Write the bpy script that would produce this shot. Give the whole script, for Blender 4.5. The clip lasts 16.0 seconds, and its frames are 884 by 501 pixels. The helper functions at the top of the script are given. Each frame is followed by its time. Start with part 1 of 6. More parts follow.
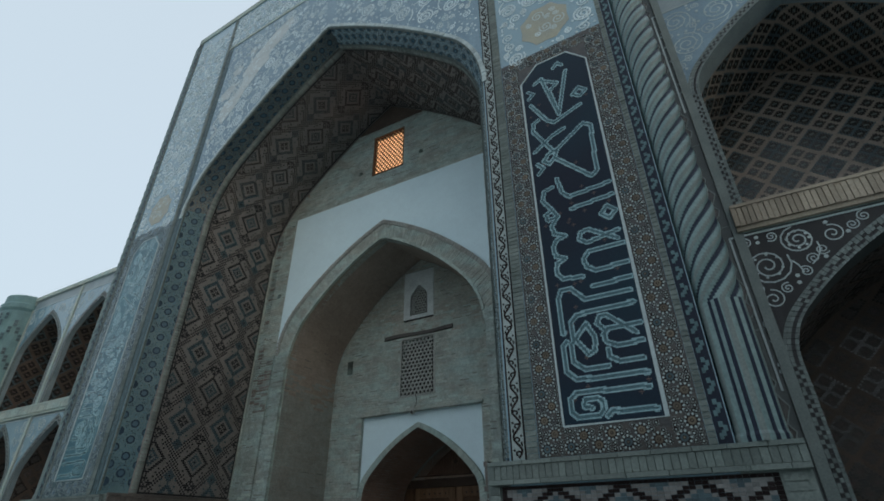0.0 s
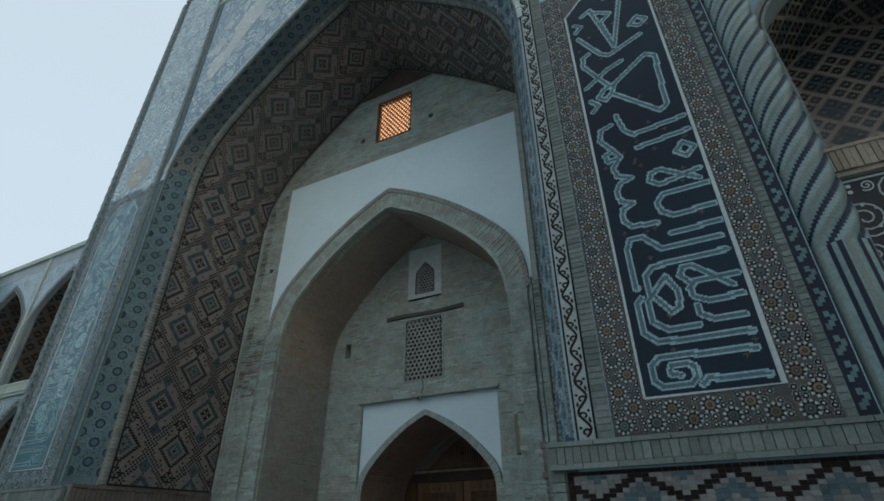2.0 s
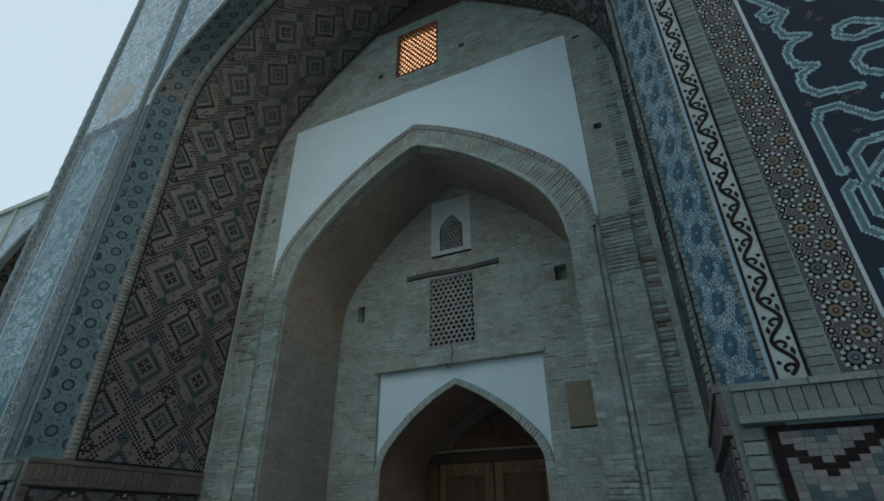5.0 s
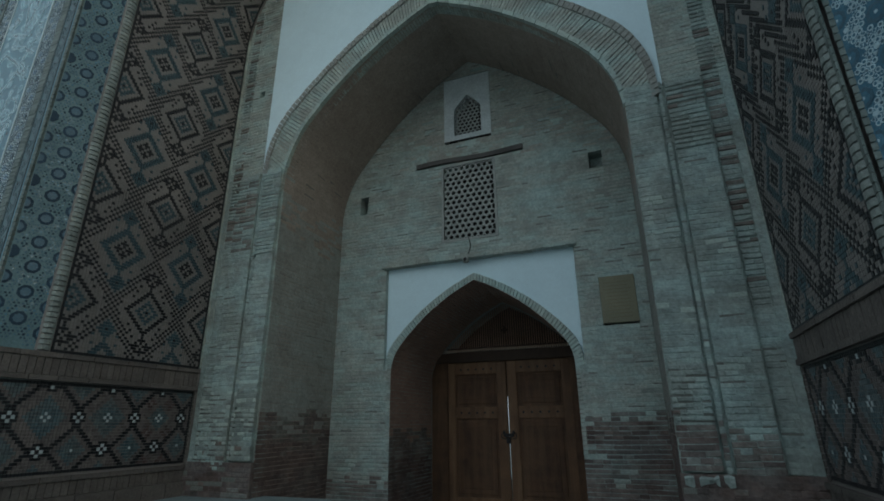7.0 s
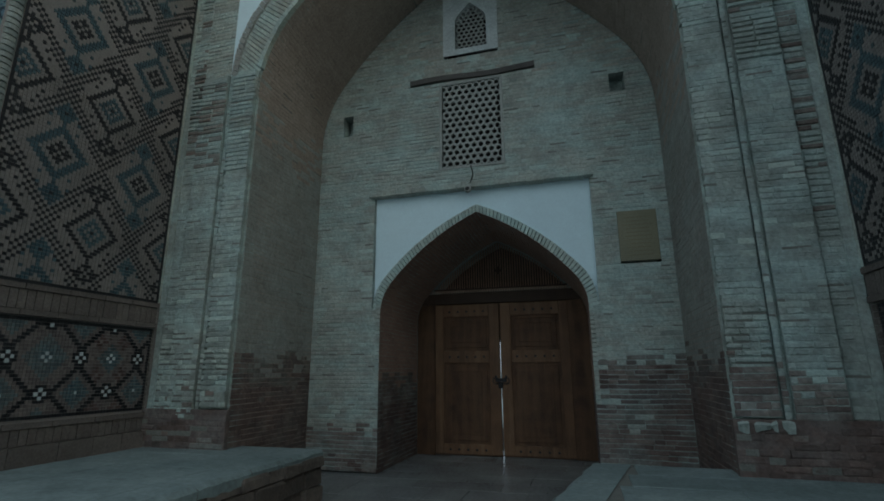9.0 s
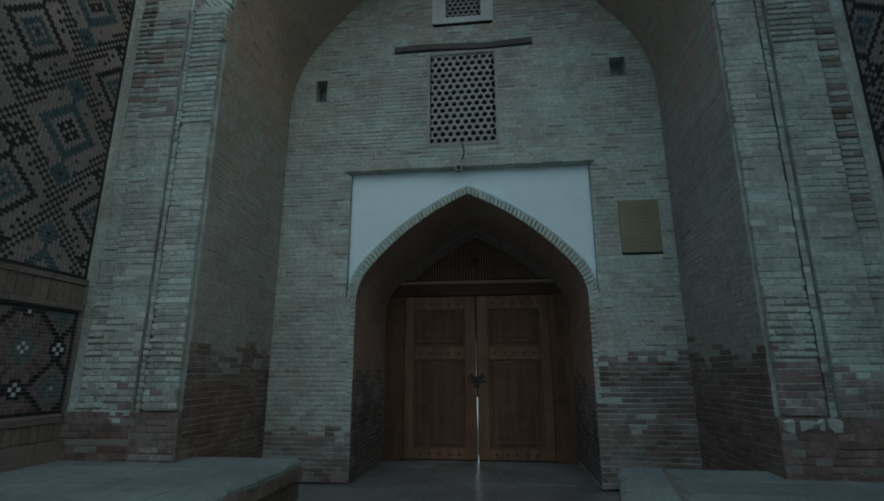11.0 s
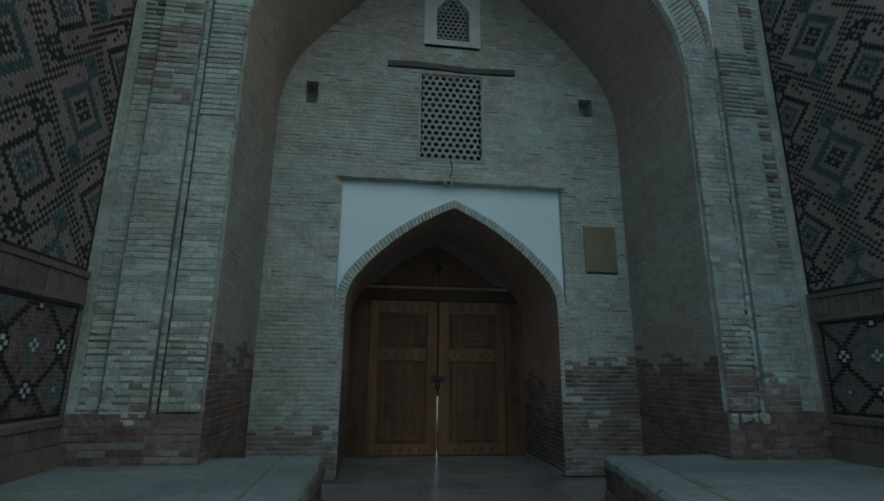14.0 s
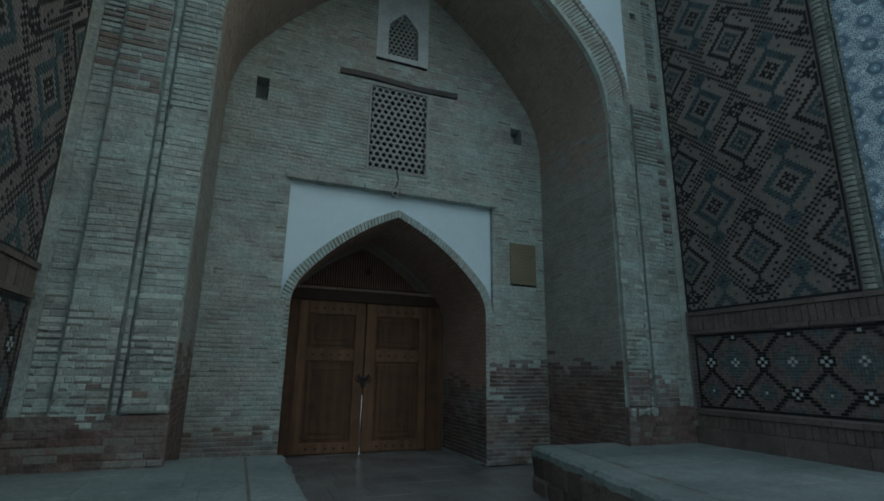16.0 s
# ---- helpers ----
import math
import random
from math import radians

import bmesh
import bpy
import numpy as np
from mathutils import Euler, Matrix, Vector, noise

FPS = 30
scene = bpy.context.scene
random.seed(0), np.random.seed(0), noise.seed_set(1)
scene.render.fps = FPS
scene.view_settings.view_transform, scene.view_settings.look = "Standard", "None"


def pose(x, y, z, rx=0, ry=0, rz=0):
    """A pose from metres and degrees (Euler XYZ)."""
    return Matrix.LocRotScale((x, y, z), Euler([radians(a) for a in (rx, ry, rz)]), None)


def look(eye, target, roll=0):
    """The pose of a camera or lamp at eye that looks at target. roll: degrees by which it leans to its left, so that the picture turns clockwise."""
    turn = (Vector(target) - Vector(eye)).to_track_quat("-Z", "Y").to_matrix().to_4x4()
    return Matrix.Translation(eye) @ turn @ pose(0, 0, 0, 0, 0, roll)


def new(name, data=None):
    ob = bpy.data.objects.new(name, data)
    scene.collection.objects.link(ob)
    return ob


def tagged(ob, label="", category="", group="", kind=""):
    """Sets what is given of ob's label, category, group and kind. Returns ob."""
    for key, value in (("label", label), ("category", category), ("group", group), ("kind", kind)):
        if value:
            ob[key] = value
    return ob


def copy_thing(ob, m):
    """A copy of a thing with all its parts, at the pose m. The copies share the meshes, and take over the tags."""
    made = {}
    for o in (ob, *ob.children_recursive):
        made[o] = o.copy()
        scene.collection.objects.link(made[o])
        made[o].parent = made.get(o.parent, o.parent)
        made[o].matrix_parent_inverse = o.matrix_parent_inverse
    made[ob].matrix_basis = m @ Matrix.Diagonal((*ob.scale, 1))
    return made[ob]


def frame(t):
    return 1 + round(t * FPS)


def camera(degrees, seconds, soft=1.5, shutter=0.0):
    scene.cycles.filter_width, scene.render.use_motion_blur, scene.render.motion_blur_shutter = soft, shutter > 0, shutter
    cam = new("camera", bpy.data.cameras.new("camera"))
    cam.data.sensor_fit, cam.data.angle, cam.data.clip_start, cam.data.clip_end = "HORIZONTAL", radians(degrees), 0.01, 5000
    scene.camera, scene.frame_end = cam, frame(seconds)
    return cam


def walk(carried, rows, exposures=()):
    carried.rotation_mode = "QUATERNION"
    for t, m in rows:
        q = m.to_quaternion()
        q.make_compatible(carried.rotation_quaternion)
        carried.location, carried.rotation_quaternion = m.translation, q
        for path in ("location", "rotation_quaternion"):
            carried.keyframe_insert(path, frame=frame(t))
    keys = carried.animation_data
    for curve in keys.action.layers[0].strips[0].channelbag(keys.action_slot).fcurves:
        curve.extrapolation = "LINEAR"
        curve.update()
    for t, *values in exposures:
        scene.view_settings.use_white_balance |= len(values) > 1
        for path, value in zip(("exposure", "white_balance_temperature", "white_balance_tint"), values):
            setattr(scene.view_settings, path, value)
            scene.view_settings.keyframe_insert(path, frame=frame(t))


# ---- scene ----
cam = camera(83.8, 16.0, soft=1.75)
METRES, EYE, TILT, LEAN, TURN = 10.0, 1.57, 0.0, 0.0, 29.0
ROWS = [
    (0.0, 0.0, 0.0, 0.0, 0.24, 30.07, 0.41),
    (0.5, -0.0156, 0.0303, -0.001, -0.15, 30.08, 0.36),
    (1.0, -0.0333, 0.0635, -0.0014, -0.69, 30.06, 0.38),
    (1.5, -0.049, 0.0941, -0.0013, -1.37, 30.04, 0.4),
    (2.0, -0.0661, 0.1264, -0.0016, -2.08, 30.01, 0.43),
    (2.5, -0.0805, 0.1565, -0.0024, -2.54, 30.01, 0.45),
    (3.0, -0.0938, 0.19, -0.0026, -2.8, 29.97, 0.48),
    (3.5, -0.107, 0.2203, -0.0037, -2.99, 30.0, 0.5),
    (6.0, -0.1887, 0.3709, -0.0052, -5.29, 25.94, 0.44),
    (6.5, -0.2059, 0.4021, -0.0065, -6.07, 22.79, 0.53),
    (7.0, -0.2223, 0.4325, -0.0082, -7.38, 19.41, 0.46),
    (7.5, -0.2379, 0.4586, -0.0097, -8.66, 16.63, 0.49),
    (8.0, -0.251, 0.4866, -0.0115, -9.78, 14.69, 0.45),
    (8.5, -0.2654, 0.5122, -0.0129, -11.38, 14.06, 0.36),
    (9.0, -0.28, 0.5415, -0.0142, -13.27, 13.84, 0.29),
    (11.5, -0.3645, 0.6563, -0.0207, -24.69, 14.02, 0.02),
    (12.0, -0.3885, 0.6608, -0.0204, -26.68, 14.0, -0.04),
    (12.5, -0.4145, 0.6624, -0.0191, -28.31, 13.92, -0.09),
    (13.0, -0.4439, 0.6664, -0.0178, -30.5, 13.9, -0.17),
    (13.5, -0.4708, 0.667, -0.0174, -33.01, 13.84, -0.29),
    (14.0, -0.4993, 0.6716, -0.0161, -36.55, 13.78, -0.45),
    (14.5, -0.5258, 0.6809, -0.016, -40.41, 13.76, -0.55),
    (15.0, -0.5545, 0.6882, -0.0156, -44.26, 13.72, -0.66),
    (15.5, -0.5806, 0.6955, -0.0146, -47.91, 13.71, -0.76),
    (16.0, -0.6048, 0.7015, -0.0138, -51.12, 13.76, -0.83),
]
walk(cam, [(t, pose(6.516, -10.579, EYE, TILT, LEAN, TURN) @ pose(METRES * x, METRES * y, METRES * z, 90 + pitch, roll, yaw)) for t, x, y, z, yaw, pitch, roll in ROWS],
     exposures=((0.0, 2.4, 6010, 2), (3.5, 2.4, 5990, 1), (7.0, 2.4, 5780, -3), (16.0, 2.4, 5780, -3)))

# ---- light ----
world = bpy.data.worlds.new("dusk_sky")
scene.world = world
world.use_nodes = True
wn = world.node_tree.nodes
sky = wn.new("ShaderNodeTexSky")
sky.sky_type, sky.sun_disc = "NISHITA", False
sky.sun_elevation, sky.sun_rotation = radians(7), radians(122)
sky.air_density, sky.dust_density, sky.ozone_density = 1.0, 8.0, 1.0
haze = wn.new("ShaderNodeMix")
haze.data_type = "RGBA"
haze.inputs[0].default_value = 0.94
haze.inputs[7].default_value = (0.945, 1.0, 1.085, 1)
world.node_tree.links.new(sky.outputs[0], haze.inputs[6])
world.node_tree.links.new(haze.outputs[2], wn["Background"].inputs[0])
wn["Background"].inputs[1].default_value = 0.135
sun_data = bpy.data.lights.new("sun", "SUN")
sun_data.energy, sun_data.angle, sun_data.color = 0.06, radians(50), (1.0, 0.96, 0.92)
sun = new("sun", sun_data)
sun.matrix_world = look((33, -20.6, 4.8), (0, 0, 0))


# ---- materials ----
def shade(name, col, col2=None, scale=6.0, rough=0.8, bump=0.15, fine=60.0, var=0.0, spec=0.3, metal=0.0, grain_by=0.2, smear=None, mottle=0.0):
    """A surface of two colours mixed by noise at two scales, with fine relief; var: brightness spread from piece to piece."""
    m = bpy.data.materials.new(name)
    m.use_nodes = True
    nt = m.node_tree
    n, l = nt.nodes, nt.links
    b = n["Principled BSDF"]
    b.inputs["Roughness"].default_value = rough
    b.inputs["Metallic"].default_value = metal
    b.inputs["Specular IOR Level"].default_value = spec
    tc = n.new("ShaderNodeTexCoord")
    big = n.new("ShaderNodeTexNoise")
    big.inputs["Scale"].default_value, big.inputs["Detail"].default_value = scale, 6
    small = n.new("ShaderNodeTexNoise")
    small.inputs["Scale"].default_value, small.inputs["Detail"].default_value = fine, 4
    l.new(tc.outputs["Object"], big.inputs["Vector"])
    l.new(tc.outputs["Object"], small.inputs["Vector"])
    ramp = n.new("ShaderNodeMapRange")
    ramp.inputs[1].default_value, ramp.inputs[2].default_value = 0.32, 0.68
    l.new(big.outputs[0], ramp.inputs[0])
    mix = n.new("ShaderNodeMix")
    mix.data_type = "RGBA"
    c2 = col2 or tuple(c * 0.7 for c in col)
    mix.inputs[6].default_value, mix.inputs[7].default_value = (*col, 1), (*c2, 1)
    l.new(ramp.outputs[0], mix.inputs[0])
    hsv = n.new("ShaderNodeHueSaturation")
    l.new(mix.outputs[2], hsv.inputs["Color"])
    if smear:
        # lime wash and old repairs that run over bricks and joints alike
        stretch = n.new("ShaderNodeMapping")
        stretch.inputs["Scale"].default_value = smear[2] if len(smear) > 2 else (1.0, 1.0, 2.2)
        l.new(tc.outputs["Object"], stretch.inputs["Vector"])
        wash = n.new("ShaderNodeTexNoise")
        wash.inputs["Scale"].default_value, wash.inputs["Detail"].default_value, wash.inputs["Roughness"].default_value = 1.1, 8, 0.68
        l.new(stretch.outputs[0], wash.inputs["Vector"])
        edge = n.new("ShaderNodeMapRange")
        edge.inputs[1].default_value, edge.inputs[2].default_value, edge.inputs[4].default_value = 0.44, 0.62, smear[1]
        l.new(wash.outputs[0], edge.inputs[0])
        over = n.new("ShaderNodeMix")
        over.data_type = "RGBA"
        over.inputs[7].default_value = (*smear[0], 1)
        l.new(edge.outputs[0], over.inputs[0])
        l.new(mix.outputs[2], over.inputs[6])
        l.new(over.outputs[2], hsv.inputs["Color"])
    grain = n.new("ShaderNodeMapRange")
    grain.inputs[1].default_value, grain.inputs[2].default_value = 0.25, 0.75
    grain.inputs[3].default_value, grain.inputs[4].default_value = 1 - grain_by, 1 + grain_by
    l.new(small.outputs[0], grain.inputs[0])
    last = grain.outputs[0]
    if mottle:
        # chips, lime spots and dirt the size of a palm
        patch = n.new("ShaderNodeTexNoise")
        patch.inputs["Scale"].default_value, patch.inputs["Detail"].default_value, patch.inputs["Roughness"].default_value = 5.5, 5, 0.75
        l.new(tc.outputs["Object"], patch.inputs["Vector"])
        blot = n.new("ShaderNodeMapRange")
        blot.inputs[1].default_value, blot.inputs[2].default_value = 0.3, 0.7
        blot.inputs[3].default_value, blot.inputs[4].default_value = 1 - mottle, 1 + mottle
        l.new(patch.outputs[0], blot.inputs[0])
        both = n.new("ShaderNodeMath")
        both.operation = "MULTIPLY"
        l.new(last, both.inputs[0])
        l.new(blot.outputs[0], both.inputs[1])
        last = both.outputs[0]
    if var:
        geo = n.new("ShaderNodeNewGeometry")
        info = n.new("ShaderNodeObjectInfo")
        add = n.new("ShaderNodeMath")
        l.new(geo.outputs["Random Per Island"], add.inputs[0])
        l.new(info.outputs["Random"], add.inputs[1])
        frac = n.new("ShaderNodeMath")
        frac.operation = "FRACT"
        l.new(add.outputs[0], frac.inputs[0])
        spread = n.new("ShaderNodeMapRange")
        spread.inputs[3].default_value, spread.inputs[4].default_value = 1 - var, 1 + var
        l.new(frac.outputs[0], spread.inputs[0])
        mul = n.new("ShaderNodeMath")
        mul.operation = "MULTIPLY"
        l.new(last, mul.inputs[0])
        l.new(spread.outputs[0], mul.inputs[1])
        last = mul.outputs[0]
    l.new(last, hsv.inputs["Value"])
    l.new(hsv.outputs[0], b.inputs["Base Color"])
    bp = n.new("ShaderNodeBump")
    bp.inputs["Strength"].default_value, bp.inputs["Distance"].default_value = bump, 0.02
    l.new(small.outputs[0], bp.inputs["Height"])
    l.new(bp.outputs[0], b.inputs["Normal"])
    return m


WASH = (0.36, 0.45, 0.425)
BRICK = shade("buff_brick", (0.385, 0.405, 0.36), (0.275, 0.28, 0.245), 1.1, 0.9, 0.7, 30, 0.08, smear=(WASH, 0.72), mottle=0.22)
MORTAR = shade("mortar", (0.30, 0.33, 0.298), (0.215, 0.235, 0.212), 1.5, 0.95, 0.5, 50, smear=(WASH, 0.75), mottle=0.22)
PLASTER = shade("white_plaster", (0.66, 0.785, 0.825), (0.60, 0.722, 0.765), 0.7, 0.85, 0.06, 25, grain_by=0.03, mottle=0.035)
PLASTER_WORN = shade("dull_white_plaster", (0.57, 0.60, 0.585), (0.47, 0.50, 0.495), 3.0, 0.9, 0.15, 30, mottle=0.1)
WOOD = shade("old_wood", (0.165, 0.093, 0.05), (0.095, 0.056, 0.033), 2.5, 0.65, 0.35, 50, 0.1, smear=((0.25, 0.15, 0.085), 0.4, (5.0, 5.0, 0.5)))
BRICK_RED = shade("old_reddish_brick", (0.178, 0.14, 0.121), (0.125, 0.10, 0.089), 1.6, 0.92, 0.6, 30, 0.15, smear=(WASH, 0.28), mottle=0.3)
BRICK_PALE = shade("pale_brick", (0.40, 0.44, 0.395), (0.31, 0.345, 0.31), 1.5, 0.9, 0.5, 30, 0.12, smear=(WASH, 0.85))
BRICK_SMEARED = shade("smeared_greyish_brick", (0.288, 0.288, 0.262), (0.222, 0.214, 0.194), 0.9, 0.93, 0.5, 30, 0.05, smear=((0.295, 0.32, 0.30), 0.5), mottle=0.15)
BRICK_DARK = shade("shaded_brown_brick", (0.33, 0.225, 0.175), (0.245, 0.17, 0.135), 1.2, 0.92, 0.4, 30, 0.08, smear=(WASH, 0.05))
BRICK_MUTED = shade("muted_brown_brick", (0.138, 0.119, 0.107), (0.10, 0.088, 0.08), 1.5, 0.9, 0.5, 40, 0.12, mottle=0.2)
BRICK_GLAZED = shade("greenish_grey_brick", (0.1564, 0.18, 0.1672), (0.115, 0.14, 0.1306), 1.5, 0.7, 0.4, 40, 0.2)
BRICK_ROPE = shade("grey_green_moulding_brick", (0.225, 0.245, 0.225), (0.165, 0.185, 0.172), 1.5, 0.85, 0.4, 40, 0.2)
BRICK_WARM = shade("warm_buff_brick", (0.35, 0.30, 0.235), (0.275, 0.235, 0.19), 1.5, 0.9, 0.3, 40, 0.2)
PLASTER_GREY = shade("grey_plaster", (0.345, 0.352, 0.322), (0.275, 0.282, 0.265), 2.0, 0.9, 0.2, 40)
PAVING = shade("pale_paving", (0.225, 0.272, 0.268), (0.145, 0.18, 0.18), 1.3, 0.75, 0.3, 25, 0.06, mottle=0.16)
FLOORSTONE = shade("dark_worn_floor", (0.235, 0.245, 0.24), (0.155, 0.165, 0.165), 1.2, 0.24, 0.15, 25, 0.1, 0.5)
RUBBLE = shade("rubble_stone", (0.15, 0.125, 0.105), (0.09, 0.078, 0.068), 3.0, 0.95, 0.7, 25, 0.35)
# Near-black that stands for shade inside openings.
RECESS_SHADE = shade("dark_recess", (0.02, 0.019, 0.018), (0.03, 0.027, 0.025), 3.0, 0.95)
WOOD_PANEL = shade("carved_wood", (0.115, 0.060, 0.031), (0.065, 0.036, 0.021), 4.0, 0.65, 0.5, 60, 0.12, smear=((0.21, 0.125, 0.068), 0.35, (5.0, 5.0, 0.5)))
WOOD_STILE = shade("worn_stile_wood", (0.165, 0.088, 0.044), (0.095, 0.053, 0.029), 2.2, 0.6, 0.35, 50, 0.15, smear=((0.22, 0.135, 0.075), 0.55, (6.0, 6.0, 0.45)))
WOOD_DARK = shade("dark_wood", (0.06, 0.038, 0.026), (0.04, 0.027, 0.02), 4.0, 0.7, 0.3, 60, 0.1)
WOOD_GREY = shade("grey_timber", (0.13, 0.118, 0.108), (0.08, 0.073, 0.068), 3.0, 0.9, 0.5, 60)
GAP_LIGHT = shade("bare_wood", (0.55, 0.44, 0.34), (0.42, 0.33, 0.26), 4.0, 0.7, 0.2, 60)
LATTICE_WOOD = shade("lath_wood", (0.33, 0.205, 0.145), (0.23, 0.145, 0.10), 4.0, 0.7, 0.2, 60)
IRON = shade("dark_iron", (0.03, 0.03, 0.032), (0.045, 0.04, 0.036), 8.0, 0.5, 0.2, 80, 0.0, 0.5, 0.8)
BRASS = shade("dull_brass", (0.205, 0.19, 0.122), (0.16, 0.15, 0.098), 2.0, 0.6, 0.1, 60, 0.0, 0.5, 0.15)
BRASS_DARK = shade("dark_brass", (0.19, 0.165, 0.095), (0.15, 0.13, 0.08), 3.0, 0.6, 0.1, 60, 0.0, 0.5, 0.15)
TILE_BUFF = shade("buff_tile", (0.208, 0.188, 0.174), (0.157, 0.144, 0.134), 1.5, 0.5, 0.2, 50, 0.1, 0.4)
TILE_TURQ = shade("slate_blue_tile", (0.058, 0.092, 0.104), (0.042, 0.068, 0.08), 1.2, 0.45, 0.1, 50, 0.25, 0.35)
TILE_NAVY = shade("navy_tile", (0.01104, 0.018, 0.03553), (0.0092, 0.013, 0.02612), 2, 0.5, 0.1, 50, 0.2, 0.22)
TILE_BLACK = shade("black_tile", (0.020, 0.0205, 0.023), (0.029, 0.0295, 0.031), 2, 0.45, 0.12, 50, 0.25, 0.25)
TILE_WHITE = shade("white_tile", (0.42, 0.455, 0.455), (0.33, 0.365, 0.37), 2, 0.4, 0.1, 50, 0.1, 0.35)
TILE_BLUE = shade("blue_tile", (0.1748, 0.26, 0.3239), (0.1196, 0.19, 0.2508), 2.5, 0.4, 0.1, 30, 0.0, 0.5)
TILE_GREY = shade("glazed_blue_grey_tile", (0.215, 0.325, 0.385), (0.155, 0.245, 0.30), 1.2, 0.2, 0.08, 40, 0.0, 0.75)
TILE_DIM = shade("dull_teal_tile", (0.07, 0.105, 0.118), (0.10, 0.112, 0.112), 6, 0.5, 0.1, 50, 0.25, 0.35)
TILE_BLUE_MID = shade("mid_blue_tile", (0.058, 0.11, 0.145), (0.043, 0.084, 0.115), 2, 0.4, 0.08, 50, 0.0, 0.25)
TILE_NAVY_BLUE = shade("ink_blue_tile", (0.016, 0.032, 0.05), (0.026, 0.048, 0.07), 3, 0.5, 0.08, 50, 0.2, 0.12)
TILE_CORN = shade("cornflower_blue_tile", (0.06, 0.125, 0.18), (0.085, 0.165, 0.22), 3, 0.2, 0.08, 50, 0.2, 0.5)
TILE_PALE = shade("pale_glaze", (0.414, 0.48, 0.4859), (0.3128, 0.37, 0.3814), 2, 0.3, 0.08, 50, 0.15, 0.4)
TILE_SCRIPT = shade("script_glaze", (0.235, 0.37, 0.405), (0.18, 0.30, 0.34), 2, 0.22, 0.08, 50, 0.15, 0.5)
TILE_RUST = shade("rust_glaze", (0.098, 0.068, 0.062), (0.075, 0.054, 0.051), 2, 0.5, 0.1, 50, 0.2)
TILE_OCHRE = shade("ochre_glaze", (0.125, 0.098, 0.066), (0.09, 0.075, 0.055), 2, 0.35, 0.1, 50, 0.3, 0.35)
TILE_OCHRE_PALE = shade("pale_ochre_glaze", (0.30, 0.29, 0.22), (0.24, 0.25, 0.21), 3, 0.35, 0.1, 50, 0.1, 0.5)
TILE_BORDER = shade("brownish_border_tile", (0.048, 0.042, 0.036), (0.024, 0.025, 0.027), 9, 0.25, 0.06, 50, 0.0, 0.45)
TILE_BUFF_PALE = shade("pale_buff_tile", (0.1702, 0.168, 0.162), (0.1242, 0.125, 0.1233), 3, 0.55, 0.1, 50, 0.25, 0.3)
TILE_BROWN = shade("dark_brown_tile", (0.013, 0.010, 0.010), (0.021, 0.015, 0.015), 3, 0.75, 0.1, 50, 0.25, 0.08)
TILE_CABLE = shade("pale_turquoise_glaze", (0.1932, 0.265, 0.2612), (0.1288, 0.19, 0.1933), 2.0, 0.45, 0.15, 30, 0.0, 0.35)
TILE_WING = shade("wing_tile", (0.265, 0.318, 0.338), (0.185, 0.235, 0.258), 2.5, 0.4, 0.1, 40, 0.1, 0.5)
TILE_BAND = shade("band_tile", (0.165, 0.195, 0.187), (0.12, 0.146, 0.142), 3, 0.4, 0.1, 50, 0.2, 0.35)
TILE_VINE = shade("milky_strip_tile", (0.31, 0.36, 0.35), (0.23, 0.275, 0.27), 3, 0.25, 0.1, 50, 0.1, 0.6)
TILE_TOWER = shade("tower_brick", (0.155, 0.255, 0.255), (0.115, 0.195, 0.205), 2.5, 0.6, 0.2, 40, 0.0, 0.4)
TILE_TEAL = shade("dark_teal_tile", (0.0644, 0.13, 0.1515), (0.046, 0.1, 0.1202), 2, 0.22, 0.08, 50, 0.2, 0.45)
# Ground out of view, kept pale to bounce light up into the vault.
COURT = shade("courtyard_stone", (0.42, 0.45, 0.44), (0.34, 0.37, 0.36), 0.8, 0.8, 0.2, 20)
TILE_INK = shade("inscription_ground_tile", (0.008, 0.024, 0.039), (0.009, 0.013, 0.025), 0.7, 0.3, 0.05, 50, 0.0, 0.14)
# Left panel and border: the sky's sheen is put into bluer, paler glazes.
TILE_INK_BLUE = shade("blue_inscription_ground_tile", (0.045, 0.14, 0.18), (0.03, 0.095, 0.13), 0.7, 0.3, 0.05, 50, 0.0, 0.25)
TILE_BORDER_BLUE = shade("bluish_border_tile", (0.07, 0.12, 0.135), (0.05, 0.088, 0.102), 5, 0.35, 0.06, 50, 0.0, 0.25)
TILE_DULL = shade("smoked_mosaic_tile", (0.09, 0.079, 0.072), (0.065, 0.059, 0.055), 2, 0.7, 0.1, 50, 0.2, 0.2)
TILE_DULL_BLUE = shade("smoked_blue_tile", (0.10, 0.108, 0.108), (0.075, 0.08, 0.082), 2, 0.6, 0.1, 50, 0.2, 0.25)
TILE_SOFFIT = shade("dull_soffit_tile", (0.115, 0.125, 0.115), (0.08, 0.09, 0.085), 2.5, 0.45, 0.1, 50, 0.0, 0.35)
TILE_SCROLL = shade("milky_glaze", (0.5704, 0.66, 0.6897), (0.46, 0.54, 0.5643), 2, 0.4, 0.1, 50, 0.12, 0.4)
BRICK_OLD = shade("dark_crumbling_brick", (0.148, 0.105, 0.09), (0.095, 0.071, 0.063), 2.0, 0.95, 0.8, 25, 0.2, smear=((0.22, 0.25, 0.25), 0.25), mottle=0.3)
# Dark joint colour; as strips under bricks it paints the shade of gaps.
DARK_JOINT = shade("grime_filled_joint", (0.14, 0.14, 0.125), (0.19, 0.19, 0.17), 4.0, 0.95, 0.4, 50)
